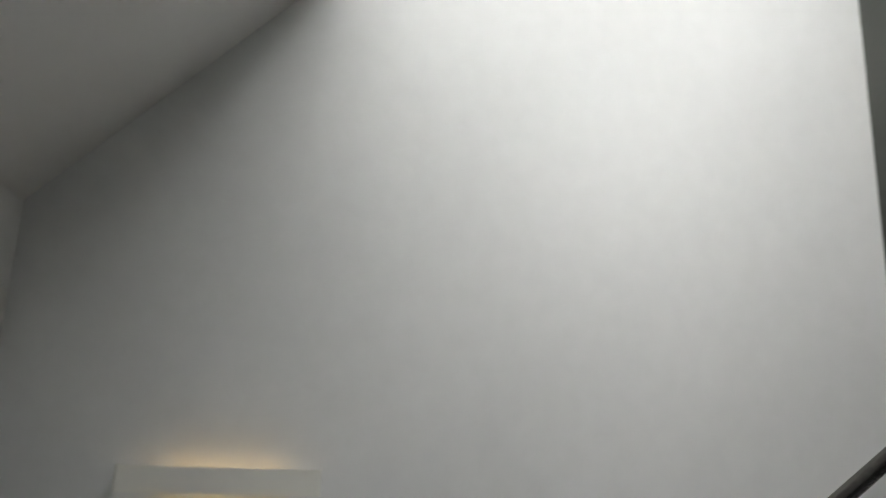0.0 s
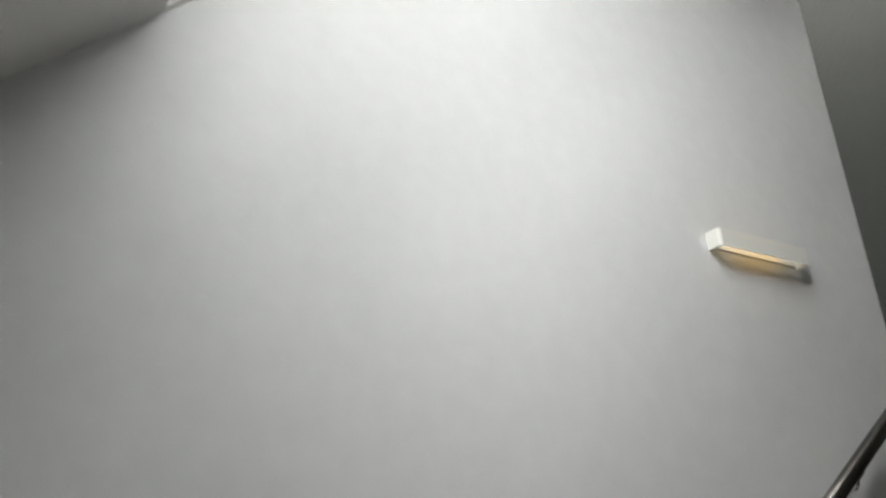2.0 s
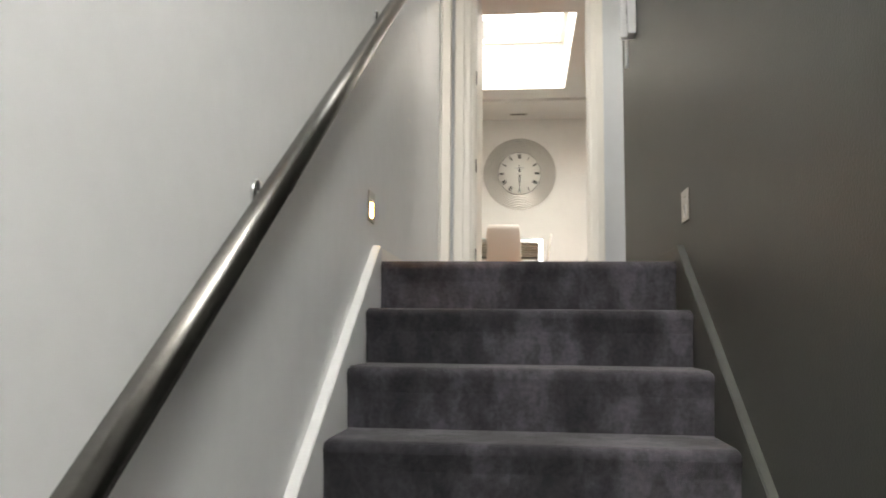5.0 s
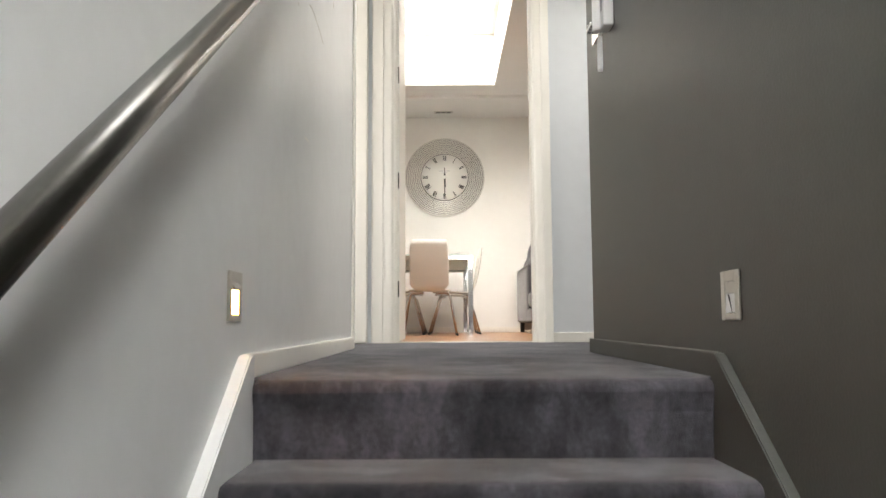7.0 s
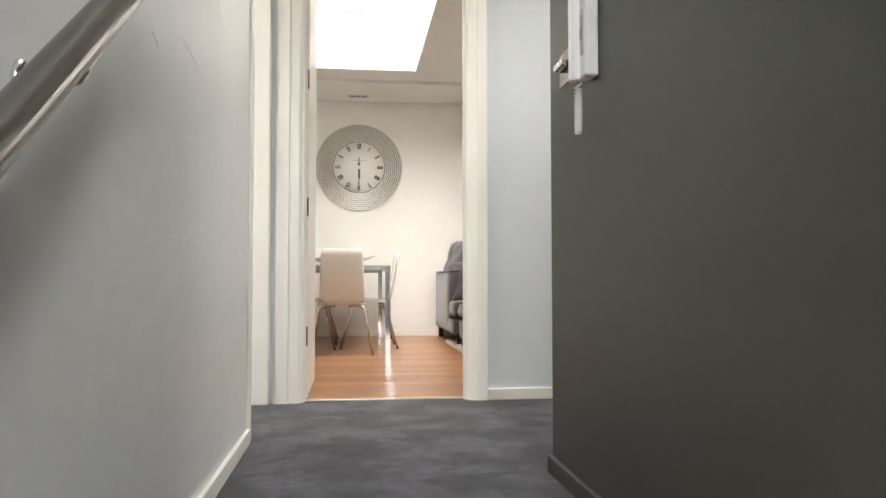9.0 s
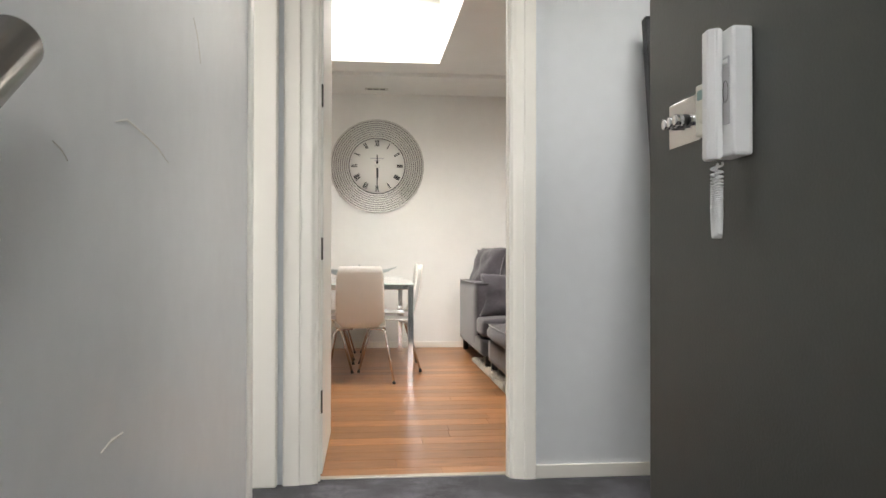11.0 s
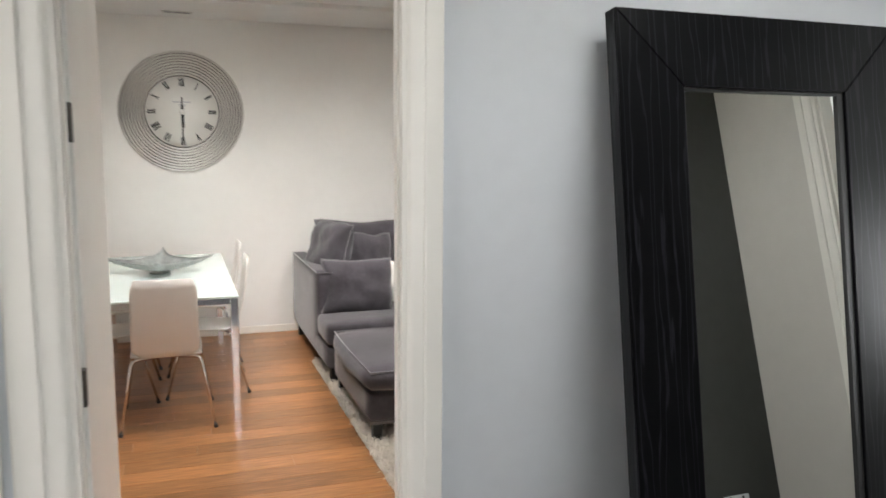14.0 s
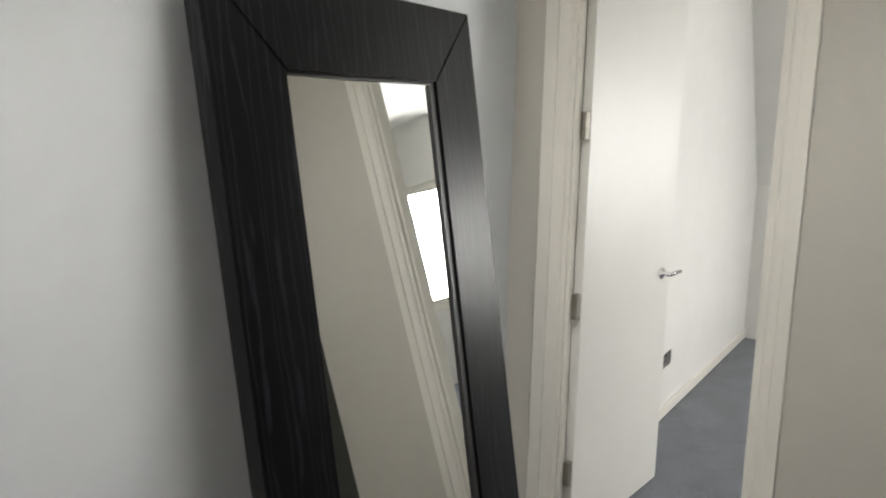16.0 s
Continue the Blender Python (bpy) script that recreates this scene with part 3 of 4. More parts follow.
def door_bedroom():
    t = tagged(thing("door_2", pose(0, 0, 0), "white flush door standing open into the bedroom", "door"), kind="structure")

    def arch(y0, y1, flip):
        bm = prism(arch_profile(y0, y1, 0.0, flip), 'Z', 0, DH + 0.10)
        return moved(bm, Matrix(((0, 1, 0, X_E), (1, 0, 0, 0), (0, 0, 1, 0), (0, 0, 0, 1))))
    for a, b, f in ((D2Y1 + 0.015, D2Y1 + 0.115, True), (D2Y0 - 0.095, D2Y0 - 0.015, False)):
        bm = arch(a, b, f)
        bmesh.ops.recalc_face_normals(bm, faces=bm.faces[:])
        part("architrave", bm, TRIM, t)
    part("lining", boxes(((X_E, D2Y1, 0), (X_E + 0.102, D2Y1 + 0.03, DH)), bevel=0.002), TRIM, t)
    part("lining", boxes(((X_E, D2Y0 - 0.03, 0), (X_E + 0.102, D2Y0, DH)), bevel=0.002), TRIM, t)
    part("lining", boxes(((X_E, D2Y0 - 0.03, DH), (X_E + 0.102, D2Y1 + 0.03, DH + 0.03)), bevel=0.002), TRIM, t)
    part("stop", boxes(((X_E + 0.02, D2Y1 - 0.012, 0), (X_E + 0.055, D2Y1, DH)), bevel=0.002), TRIM, t)
    part("stop", boxes(((X_E + 0.02, D2Y0, 0), (X_E + 0.055, D2Y0 + 0.012, DH)), bevel=0.002), TRIM, t)
    part("threshold", boxes(((X_E + 0.03, D2Y0, -0.002), (X_E + 0.065, D2Y1, 0.006)), bevel=0.002), NICKEL, t, "pale metal threshold strip")
    turn = Matrix.Translation((X_E + 0.068, D2Y1 - 0.006, 0)) @ Matrix.Rotation(radians(-5.6), 4, 'Z')
    leaf = part("leaf", moved(boxes(((0.004, -0.040, 0.012), (0.835, 0, DH - 0.004)), bevel=0.002), turn), LEAF, t)
    for z in HZ:
        part("hinge", moved(boxes(((-0.026, -0.036, z - 0.05), (0.003, -0.012, z + 0.05)), bevel=0.002), turn), HINGE, leaf, "satin nickel butt hinge")
    rose = lathe([(0.0001, -0.040), (0.026, -0.040), (0.026, -0.048), (0.010, -0.049), (0.010, -0.090), (0.0001, -0.090)], 24, 'Y')
    h = part("handle", moved(join(moved(rose, Matrix.Translation((0.735, 0, 1.052))), tube([(0.735, -0.085, 1.052), (0.76, -0.088, 1.053), (0.848, -0.085, 1.050)], 0.0095)), turn), CHROME, leaf, "polished chrome lever handle")
    return h


def door_side():
    """Lining of the opening beside the living room door, with the empty hinge leaves."""
    t = tagged(thing("door_3", pose(0, 0, 0), "off-white door lining with bare hinge plates", "door"), kind="structure")
    y = Y_N - 0.032
    part("lining", boxes(((-0.27, y, 0), (-0.018, Y_N - 0.002, DH)), bevel=0.003), TRIM, t)
    part("stop", boxes(((-0.125, y - 0.018, 0), (-0.020, y, DH)), bevel=0.006), TRIM, t)
    part("bead", boxes(((-0.155, y - 0.008, 0), (-0.125, y, DH)), bevel=0.003), TRIM, t)
    for z in (0.30, 1.065, 1.70, 2.40):
        pl = part("hinge_plate", boxes(((-0.228, y - 0.003, z - 0.06), (-0.192, y, z + 0.06)), bevel=0.001), PLATE, t, "pale hinge plate with four screws")
        for dz, dx in ((0.044, -0.006), (0.014, 0.007), (-0.016, 0.007), (-0.044, -0.006)):
            part("screw", moved(lathe([(0.0001, 0), (0.006, 0), (0.005, -0.002), (0.0001, -0.002)], 10, 'Y'), Matrix.Translation((-0.210 + dx, y - 0.003, z + dz))), BRONZE, pl)
    part("architrave", boxes(((0.0, 2.03, 0), (0.012, 2.088, DH)), bevel=0.004), TRIM, t)
    part("lining", boxes(((-0.15, 2.0905, 0), (0.002, 2.10, DH)), bevel=0.002), TRIM, t)


door_living()
door_bedroom()
door_side()


# ---- stairwell fittings ----
def rail_z(y):
    return 1.168 + 0.735 * (y - 0.300)


def handrail():
    t = thing("handrail", pose(0, 0, 0), "brushed steel tube handrail on wall brackets", "handrail")
    a, b = -2.06, 0.305
    part("tube", tube([(0.075, a, rail_z(a)), (0.075, (a + b) / 2, rail_z((a + b) / 2)), (0.075, b, rail_z(b))], 0.0248, 24), STEEL, t)
    for y in (-1.178, -0.026):
        zb = rail_z(y) - 0.060
        br = part("bracket", tube([(0.003, y, zb), (0.052, y, zb), (0.068, y, zb + 0.006), (0.075, y, zb + 0.018), (0.075, y, rail_z(y) - 0.022)], 0.0065, 10), CHROME, t, "chrome bracket arm")
        part("rose", moved(lathe([(0.0001, 0.0), (0.030, 0.0), (0.030, 0.006), (0.024, 0.010), (0.0001, 0.010)], 28, 'X'), Matrix.Translation((0.0005, y, zb))), CHROME, br)
        part("saddle", moved(boxes(((-0.012, -0.035, -0.004), (0.012, 0.035, 0.002)), bevel=0.002), Matrix.Translation((0.075, y, rail_z(y) - 0.028)) @ Matrix.Rotation(math.atan(0.735), 4, 'X')), CHROME, br)


handrail()


def wall_lamp(y0, y1, z0, z1, depth=0.057):
    t = thing("wall_lamp", pose(0, (y0 + y1) / 2, z0), "white enamelled up and down wall light glowing warm", "wall lamp", "wall lights along the stair")
    h, w, r, th = z1 - z0, (y1 - y0) / 2, 0.013, 0.003

    def loop(o):
        pts = [(0.0, -w + o)]
        for cy, a0 in ((-w + r, -90), (w - r, 0)):
            for i in range(7):
                a = radians(a0 + i * 15)
                pts.append((depth - r + (r - o) * math.cos(a), cy + (r - o) * math.sin(a)))
        pts.append((0.0, w - o))
        return pts
    outer, inner = loop(0), loop(th)
    bm = bmesh.new()
    grid = []
    for ring in (outer, inner):
        grid.append([[bm.verts.new((x, y, z)) for x, y in ring] for z in (0, h)])
    n = len(outer)
    for i in range(n - 1):
        f = bm.faces.new((grid[0][0][i], grid[0][0][i + 1], grid[0][1][i + 1], grid[0][1][i]))
        f = bm.faces.new((grid[1][0][i + 1], grid[1][0][i], grid[1][1][i], grid[1][1][i + 1]))
        for k in (0, 1):
            bm.faces.new((grid[0][k][i], grid[1][k][i], grid[1][k][i + 1], grid[0][k][i + 1]))
    bmesh.ops.recalc_face_normals(bm, faces=bm.faces[:])
    part("shade", bm, LAMPWHITE, t)
    part("back_plate", boxes(((0.0005, -w + 0.008, 0.012), (0.006, w - 0.008, h - 0.012))), LAMPWHITE, t)
    part("lamp_tube", tube([(0.030, -w * 0.62, h * 0.5), (0.030, w * 0.62, h * 0.5)], 0.008, 10), WARMGLOW, t, "glowing warm lamp tube")


wall_lamp(-3.763, -3.266, -0.442, -0.379)
wall_lamp(-1.551, -1.134, 0.766, 0.828)
wall_lamp(0.70, 1.115, 1.925, 1.987)


def step_light(m, lit, label):
    t = thing("step_light", m, label, "step light", "recessed step lights")
    w, h = 0.050, 0.053
    # plate as a rim round a recess, facing local +x
    part("plate", boxes(((0.0005, -w, -h), (0.006, -0.028, h)), ((0.0005, 0.028, -h), (0.006, w, h)), ((0.0005, -0.028, -h), (0.006, 0.028, -0.038)), ((0.0005, -0.028, 0.030), (0.006, 0.028, h)), bevel=0.0015), NICKEL, t)
    if lit:
        part("lens", boxes(((0.0004, -0.027, -0.037), (0.003, 0.027, 0.014))), STEPGLOW, t, "glowing warm lens")
        part("hood", prism([(0.003, 0.030), (0.012, 0.018), (0.012, 0.012), (0.003, 0.014)], 'Y', -0.028, 0.028), NICKEL, t)
    else:
        part("lens", boxes(((0.0004, -0.027, -0.037), (0.002, 0.027, 0.030))), BLACK, t, "unlit dark recess")
        part("reflector", prism([(0.002, -0.037), (0.0055, -0.037), (0.003, 0.004), (0.002, 0.004)], 'Y', -0.0265, 0.0265), PLASTIC, t, "white curved reflector")
        part("hood", boxes(((0.002, -0.0275, 0.004), (0.0045, 0.0275, 0.0295)), bevel=0.0008), NICKEL, t)
        part("seam", moved(boxes(((0.0035, -0.0008, -0.024), (0.0058, 0.0008, 0.020))), Matrix.Translation((0, 0, -0.016)) @ Matrix.Rotation(radians(28), 4, 'X')), BLACK, t)


step_light(pose(0, -0.050, 0.181), True, "lit nickel step light recessed in pale wall")
step_light(pose(X_R, -0.050, 0.178, 0, 0, 180), False, "unlit nickel step light recessed in dark wall")


# ---- controls on the dark wall ----
def intercom():
    t = thing("intercom", pose(X_R, 0.982, 1.180), "white plastic door intercom handset on dark wall", "intercom")
    part("base", boxes(((-0.040, -0.024, 0.0), (-0.0005, 0.058, 0.236)), bevel=0.006), PLASTIC, t)
    part("handset", prism([(-0.0405, 0.012), (-0.054, 0.014), (-0.066, 0.024), (-0.064, 0.052), (-0.054, 0.063), (-0.0405, 0.064)], 'Z', -0.003, 0.240, bevel=0.003), PLASTIC, t)
    panel = part("panel", boxes(((-0.043, -0.014, 0.058), (-0.0405, 0.009, 0.182)), bevel=0.001), GREYPLASTIC, t, "grey plastic button panel")
    part("button", boxes(((-0.0455, -0.011, 0.168), (-0.043, 0.005, 0.177)), bevel=0.001), PLASTIC, panel)
    part("dial_ring", moved(tube([(0, 0.010 * math.cos(k * math.tau / 20), 0.020 * math.sin(k * math.tau / 20)) for k in range(20)], 0.0006, 6, closed=True), Matrix.Translation((-0.0435, -0.002, 0.118))), BRONZE, panel)
    pts = []
    n = 1040
    for i in range(n):
        s = i / (n - 1)
        a = s * math.pi
        y = 0.040 + 0.009 * math.cos(a)
        z = -0.008 - 0.140 * math.sin(a) ** 0.6
        w = s * 104 * math.tau
        pts.append((-0.040 + 0.0070 * math.cos(w), y + 0.0060 * math.sin(w), z))
    part("cord", tube(pts, 0.0023, 5), PLASTIC, t, "coiled white plastic cord")


def dimmer():
    t = thing("dimmer_switch", pose(X_R, 1.2545, 1.290), "polished chrome dimmer plate with three knobs", "switch")
    part("plate", boxes(((-0.005, -0.082, -0.050), (-0.0005, 0.082, 0.050)), bevel=0.0018), CHROME, t)
    for y in (0.052, 0.022, -0.010):
        k = part("knob", moved(lathe([(0.0001, -0.031), (0.0105, -0.031), (0.012, -0.029), (0.012, -0.005), (0.0001, -0.005)], 24, 'X'), Matrix.Translation((0, y, 0.003))), CHROME, t)
        part("collar", moved(lathe([(0.0001, -0.011), (0.0126, -0.011), (0.0126, -0.0052), (0.0001, -0.0052)], 24, 'X'), Matrix.Translation((0, y, 0.003))), BLACK, k)


def thermostat():
    t = thing("thermostat", pose(X_R, 1.128, 1.294), "cream plastic room thermostat with a grey screen", "thermostat")
    part("case", boxes(((-0.022, -0.030, -0.053), (-0.0005, 0.030, 0.053)), bevel=0.004), CREAM, t)
    part("screen", boxes(((-0.0235, -0.016, 0.020), (-0.0215, 0.018, 0.040)), bevel=0.0005), LCD, t, "grey green display")
    part("dial", moved(lathe([(0.0001, -0.0235), (0.015, -0.0235), (0.016, -0.0215), (0.0001, -0.0215)], 28, 'X'), Matrix.Translation((0, -0.002, -0.014))), CREAM, t)


intercom()
dimmer()
thermostat()


def socket(m, material, label):
    t = thing("socket", m, label, "socket")
    # faces local -y
    part("plate", boxes(((-0.073, -0.008, -0.043), (0.073, -0.0005, 0.043)), bevel=0.002), material, t)
    for x in (-0.036, 0.036):
        for dx, dz in ((0, 0.016), (-0.011, -0.006), (0.011, -0.006)):
            part("slot", boxes(((x + dx - 0.003, -0.0095, dz - 0.004), (x + dx + 0.003, -0.008, dz + 0.004))), BLACK, t)
        part("rocker", boxes(((x - 0.005, -0.012, 0.024), (x + 0.005, -0.008, 0.038)), bevel=0.001), BLACK, t)


socket(pose(4.88, BY1, 0.355), NICKEL, "satin nickel double socket on white wall")
socket(pose(2.90, Y_HS, 0.35, 0, 0, 180), PLASTIC, "white plastic double socket on dark wall")


# ---- leaning mirror ----
def leaning_mirror():
    W, H, F, T = MX1 - MX0, 2.072, 0.219, 0.052
    lean = 9.08
    t = thing("floor_mirror", pose((MX0 + MX1) / 2, 2.575, 0.012, -lean, 0, 0.0), "tall mirror in a wide black ash frame leaning on the wall", "mirror")
    # local: x across, y away from the room, z up; front face at y = 0
    step = 0.018

    def side(x0, x1, m0, m1):
        bm = bmesh.new()
        lo = [(x0, m0[0]), (x1, m1[0]), (x1, m1[1]), (x0, m0[1])]
        fr = [bm.verts.new((x, 0, z)) for x, z in lo]
        bk = [bm.verts.new((x, T, z)) for x, z in lo]
        bm.faces.new(fr[::-1])
        bm.faces.new(bk)
        for i in range(4):
            bm.faces.new((fr[i], fr[(i + 1) % 4], bk[(i + 1) % 4], bk[i]))
        bmesh.ops.recalc_face_normals(bm, faces=bm.faces[:])
        bmesh.ops.bevel(bm, geom=bm.edges[:], offset=0.0025, segments=2, affect='EDGES')
        return bm
    w = W / 2
    part("frame_side", side(-w, -w + F, (0, H), (F, H - F)), BLACKASH, t)
    part("frame_side", side(w - F, w, (F, H - F), (0, H)), BLACKASH, t)
    for zo, zi in ((H, H - F), (0, F)):
        bm = bmesh.new()
        pts = [(-w + 0.002, zo), (w - 0.002, zo), (w - F - 0.002, zi), (-w + F + 0.002, zi)]
        fr = [bm.verts.new((x, 0, z)) for x, z in pts]
        bk = [bm.verts.new((x, T, z)) for x, z in pts]
        bm.faces.new(fr)
        bm.faces.new(bk)
        for i in range(4):
            bm.faces.new((fr[i], fr[(i + 1) % 4], bk[(i + 1) % 4], bk[i]))
        bmesh.ops.recalc_face_normals(bm, faces=bm.faces[:])
        bmesh.ops.bevel(bm, geom=bm.edges[:], offset=0.0025, segments=2, affect='EDGES')
        part("frame_rail", bm, BLACKASH, t)
    e = 0.026
    for lo, hi in (((-w + F, 0.008, F), (-w + F + 0.008, 0.030, H - F)), ((w - F - e, 0.008, F), (w - F, 0.030, H - F)), ((-w + F + 0.008, 0.008, H - F - 0.010), (w - F - e, 0.030, H - F)), ((-w + F + 0.008, 0.008, F), (w - F - e, 0.030, F + 0.010))):
        part("inner_lip", boxes((lo, hi), bevel=0.002), BLACK, t)
    part("mirror_glass", boxes(((-w + F - 0.01, 0.016, F - 0.01), (w - F + 0.01, 0.020, H - F + 0.01))), MIRROR, t, "clear silvered mirror glass")
    part("backing", boxes(((-w + F - 0.02, 0.024, F - 0.02), (w - F + 0.02, 0.034, H - F + 0.02))), BLACK, t)


MX0, MX1 = 1.588, 2.624
leaning_mirror()


# ---- living room ----
def clock():
    t = thing("wall_clock", pose(0.470, LY1, 1.960), "large round wall clock with ridged silver rim", "clock")
    R, r0 = 0.508, 0.302
    # dark colour of the backing stands in for shade in the grooves between rings
    part("backing", lathe([(0.0001, -0.001), (R - 0.004, -0.001), (R - 0.004, -0.010), (r0 - 0.01, -0.016), (r0 - 0.01, -0.028), (0.0001, -0.028)], 96, 'Y'), mat("groove_shade_metal", (0.05, 0.048, 0.045), 0.5, 0.6, grain=0.15), t)
    n, w = 9, (R - r0) / 9
    for i in range(n):
        a = R - w * (i + 0.5)
        h = 0.019 + 0.0012 * i
        q = w * 0.40
        part("ring", lathe([(a + q, -0.009), (a + q, -h + 0.004), (a + q * 0.6, -h), (a - q * 0.6, -h), (a - q, -h + 0.004), (a - q, -0.009)], 96, 'Y'), RINGS, t)
    dial = part("dial", lathe([(0.0001, -0.0285), (r0 - 0.006, -0.0285), (r0 - 0.006, -0.031), (0.0001, -0.031)], 72, 'Y'), DIAL, t)

    def stroke(p, q, w):
        a, b = Vector((p[0], 0, p[1])), Vector((q[0], 0, q[1]))
        d = (b - a).normalized()
        s = Vector((d.z, 0, -d.x)) * w / 2
        bm = bmesh.new()
        vs = [bm.verts.new(v + Vector((0, y, 0))) for y in (0, -0.0015) for v in (a - s, a + s, b + s, b - s)]
        for f in ((0, 1, 2, 3), (7, 6, 5, 4), (0, 4, 5, 1), (1, 5, 6, 2), (2, 6, 7, 3), (3, 7, 4, 0)):
            bm.faces.new([vs[i] for i in f])
        bmesh.ops.recalc_face_normals(bm, faces=bm.faces[:])
        return bm
    names = ["XII", "I", "II", "III", "IIII", "V", "VI", "VII", "VIII", "IX", "X", "XI"]
    h = 0.066
    for k, text in enumerate(names):
        wd = {"I": 0.011, "V": 0.024, "X": 0.024}
        total = sum(wd[c] for c in text)
        x, bms = -total / 2, []
        for c in text:
            m = x + wd[c] / 2
            if c == "I":
                bms.append(stroke((m, -h / 2), (m, h / 2), 0.0085))
            elif c == "V":
                bms += [stroke((m - 0.009, h / 2), (m, -h / 2), 0.0085), stroke((m + 0.009, h / 2), (m, -h / 2), 0.005)]
            else:
                bms += [stroke((m - 0.009, h / 2), (m + 0.009, -h / 2), 0.0085), stroke((m + 0.009, h / 2), (m - 0.009, -h / 2), 0.005)]
            x += wd[c]
        rot = Matrix.Rotation(k * math.tau / 12, 4, 'Y')
        part("numeral", moved(join(*bms), Matrix.Translation((0, -0.0312, 0)) @ rot @ Matrix.Translation((0, 0, 0.245))), BLACK, dial)
    part("maker_line", boxes(((-0.072, -0.0325, 0.075), (0.072, -0.0312, 0.086))), GREYPLASTIC, dial)
    part("maker_line", boxes(((-0.030, -0.0325, 0.052), (0.030, -0.0312, 0.062))), GREYPLASTIC, dial)
    part("hour_hand", moved(stroke((0, 0.05), (0.004, -0.13), 0.022), Matrix.Translation((0, -0.034, 0))), BLACK, t)
    part("minute_hand", moved(stroke((0, 0.12), (0, -0.245), 0.011), Matrix.Translation((0, -0.037, 0))), BLACK, t)
    part("hub", lathe([(0.0001, -0.032), (0.024, -0.032), (0.022, -0.041), (0.0001, -0.042)], 24, 'Y'), DIAL, t)


clock()


def ceiling_vent():
    t = thing("ceiling_vent", pose(0.458, 7.65, CL - 0.035), "small slotted metal vent in the ceiling", "vent")
    part("frame", boxes(((-0.12, -0.04, -0.006), (0.12, -0.028, -0.0005)), ((-0.12, 0.028, -0.006), (0.12, 0.04, -0.0005)), ((-0.12, -0.028, -0.006), (-0.10, 0.028, -0.0005)), ((0.10, -0.028, -0.006), (0.12, 0.028, -0.0005)), bevel=0.001), NICKEL, t)
    for i in range(3):
        x = -0.066 + i * 0.066
        part("slot", boxes(((x - 0.026, -0.026, -0.005), (x + 0.026, 0.026, -0.001))), BLACK, t)


ceiling_vent()


def dining_table():
    x0, x1, y0, y1, z = -0.15, 0.735, 5.64, 7.62, 0.778
    t = thing("dining_table", pose((x0 + x1) / 2, (y0 + y1) / 2, 0), "frosted glass dining table on square steel legs", "table")
    a, b = (x1 - x0) / 2, (y1 - y0) / 2
    part("tabletop", boxes(((-a, -b, z - 0.012), (a, b, z)), bevel=0.003), FROST, t)
    part("frame_rail", boxes(((-a + 0.006, -b + 0.05, z - 0.050), (-a + 0.036, b - 0.05, z - 0.0125)), bevel=0.002), CHROME, t)
    part("frame_rail", boxes(((a - 0.036, -b + 0.05, z - 0.050), (a - 0.006, b - 0.05, z - 0.0125)), bevel=0.002), CHROME, t)
    part("frame_rail", boxes(((-a + 0.05, -b + 0.006, z - 0.050), (a - 0.05, -b + 0.036, z - 0.0125)), bevel=0.002), CHROME, t)
    part("frame_rail", boxes(((-a + 0.05, b - 0.036, z - 0.050), (a - 0.05, b - 0.006, z - 0.0125)), bevel=0.002), CHROME, t)
    for sx in (-1, 1):
        for sy in (-1, 1):
            cx, cy = sx * (a - 0.026), sy * (b - 0.026)
            part("leg", boxes(((cx - 0.023, cy - 0.023, 0), (cx + 0.023, cy + 0.023, z - 0.0125)), bevel=0.003), CHROME, t)
    for i in range(6):
        y = -b + 0.28 + i * (2 * b - 0.56) / 5
        part("slat", boxes(((-a + 0.037, y - 0.045, z - 0.032), (a - 0.037, y + 0.045, z - 0.014)), bevel=0.002), CREAM, t)


dining_table()


def bowl():
    bm = bmesh.new()
    n = 20
    vs = {}
    for i in range(n + 1):
        for j in range(n + 1):
            u, v = i / n * 2 - 1, j / n * 2 - 1
            # a square leaf whose four tips sweep up
            tip = (abs(u) ** 3) * (abs(v) ** 3)
            r = max(abs(u), abs(v))
            z = 0.012 + 0.075 * r ** 2.2 + 0.045 * tip
            x = u * (0.20 + 0.09 * abs(v) ** 2)
            y = v * (0.20 + 0.09 * abs(u) ** 2)
            vs[i, j] = bm.verts.new((x, y, z))
    for i in range(n):
        for j in range(n):
            f = bm.faces.new((vs[i, j], vs[i + 1, j], vs[i + 1, j + 1], vs[i, j + 1]))
            f.smooth = True
    bmesh.ops.solidify(bm, geom=bm.faces[:], thickness=0.006)
    t = thing("bowl", pose(0.27, 6.70, 0.7782, 0, 0, 42), "wide silver bowl with swept up corners", "bowl")
    part("dish", bm, BOWL, t)
    part("foot", lathe([(0.0001, 0), (0.07, 0), (0.075, 0.010), (0.0001, 0.012)], 24), BOWL, t)


bowl()


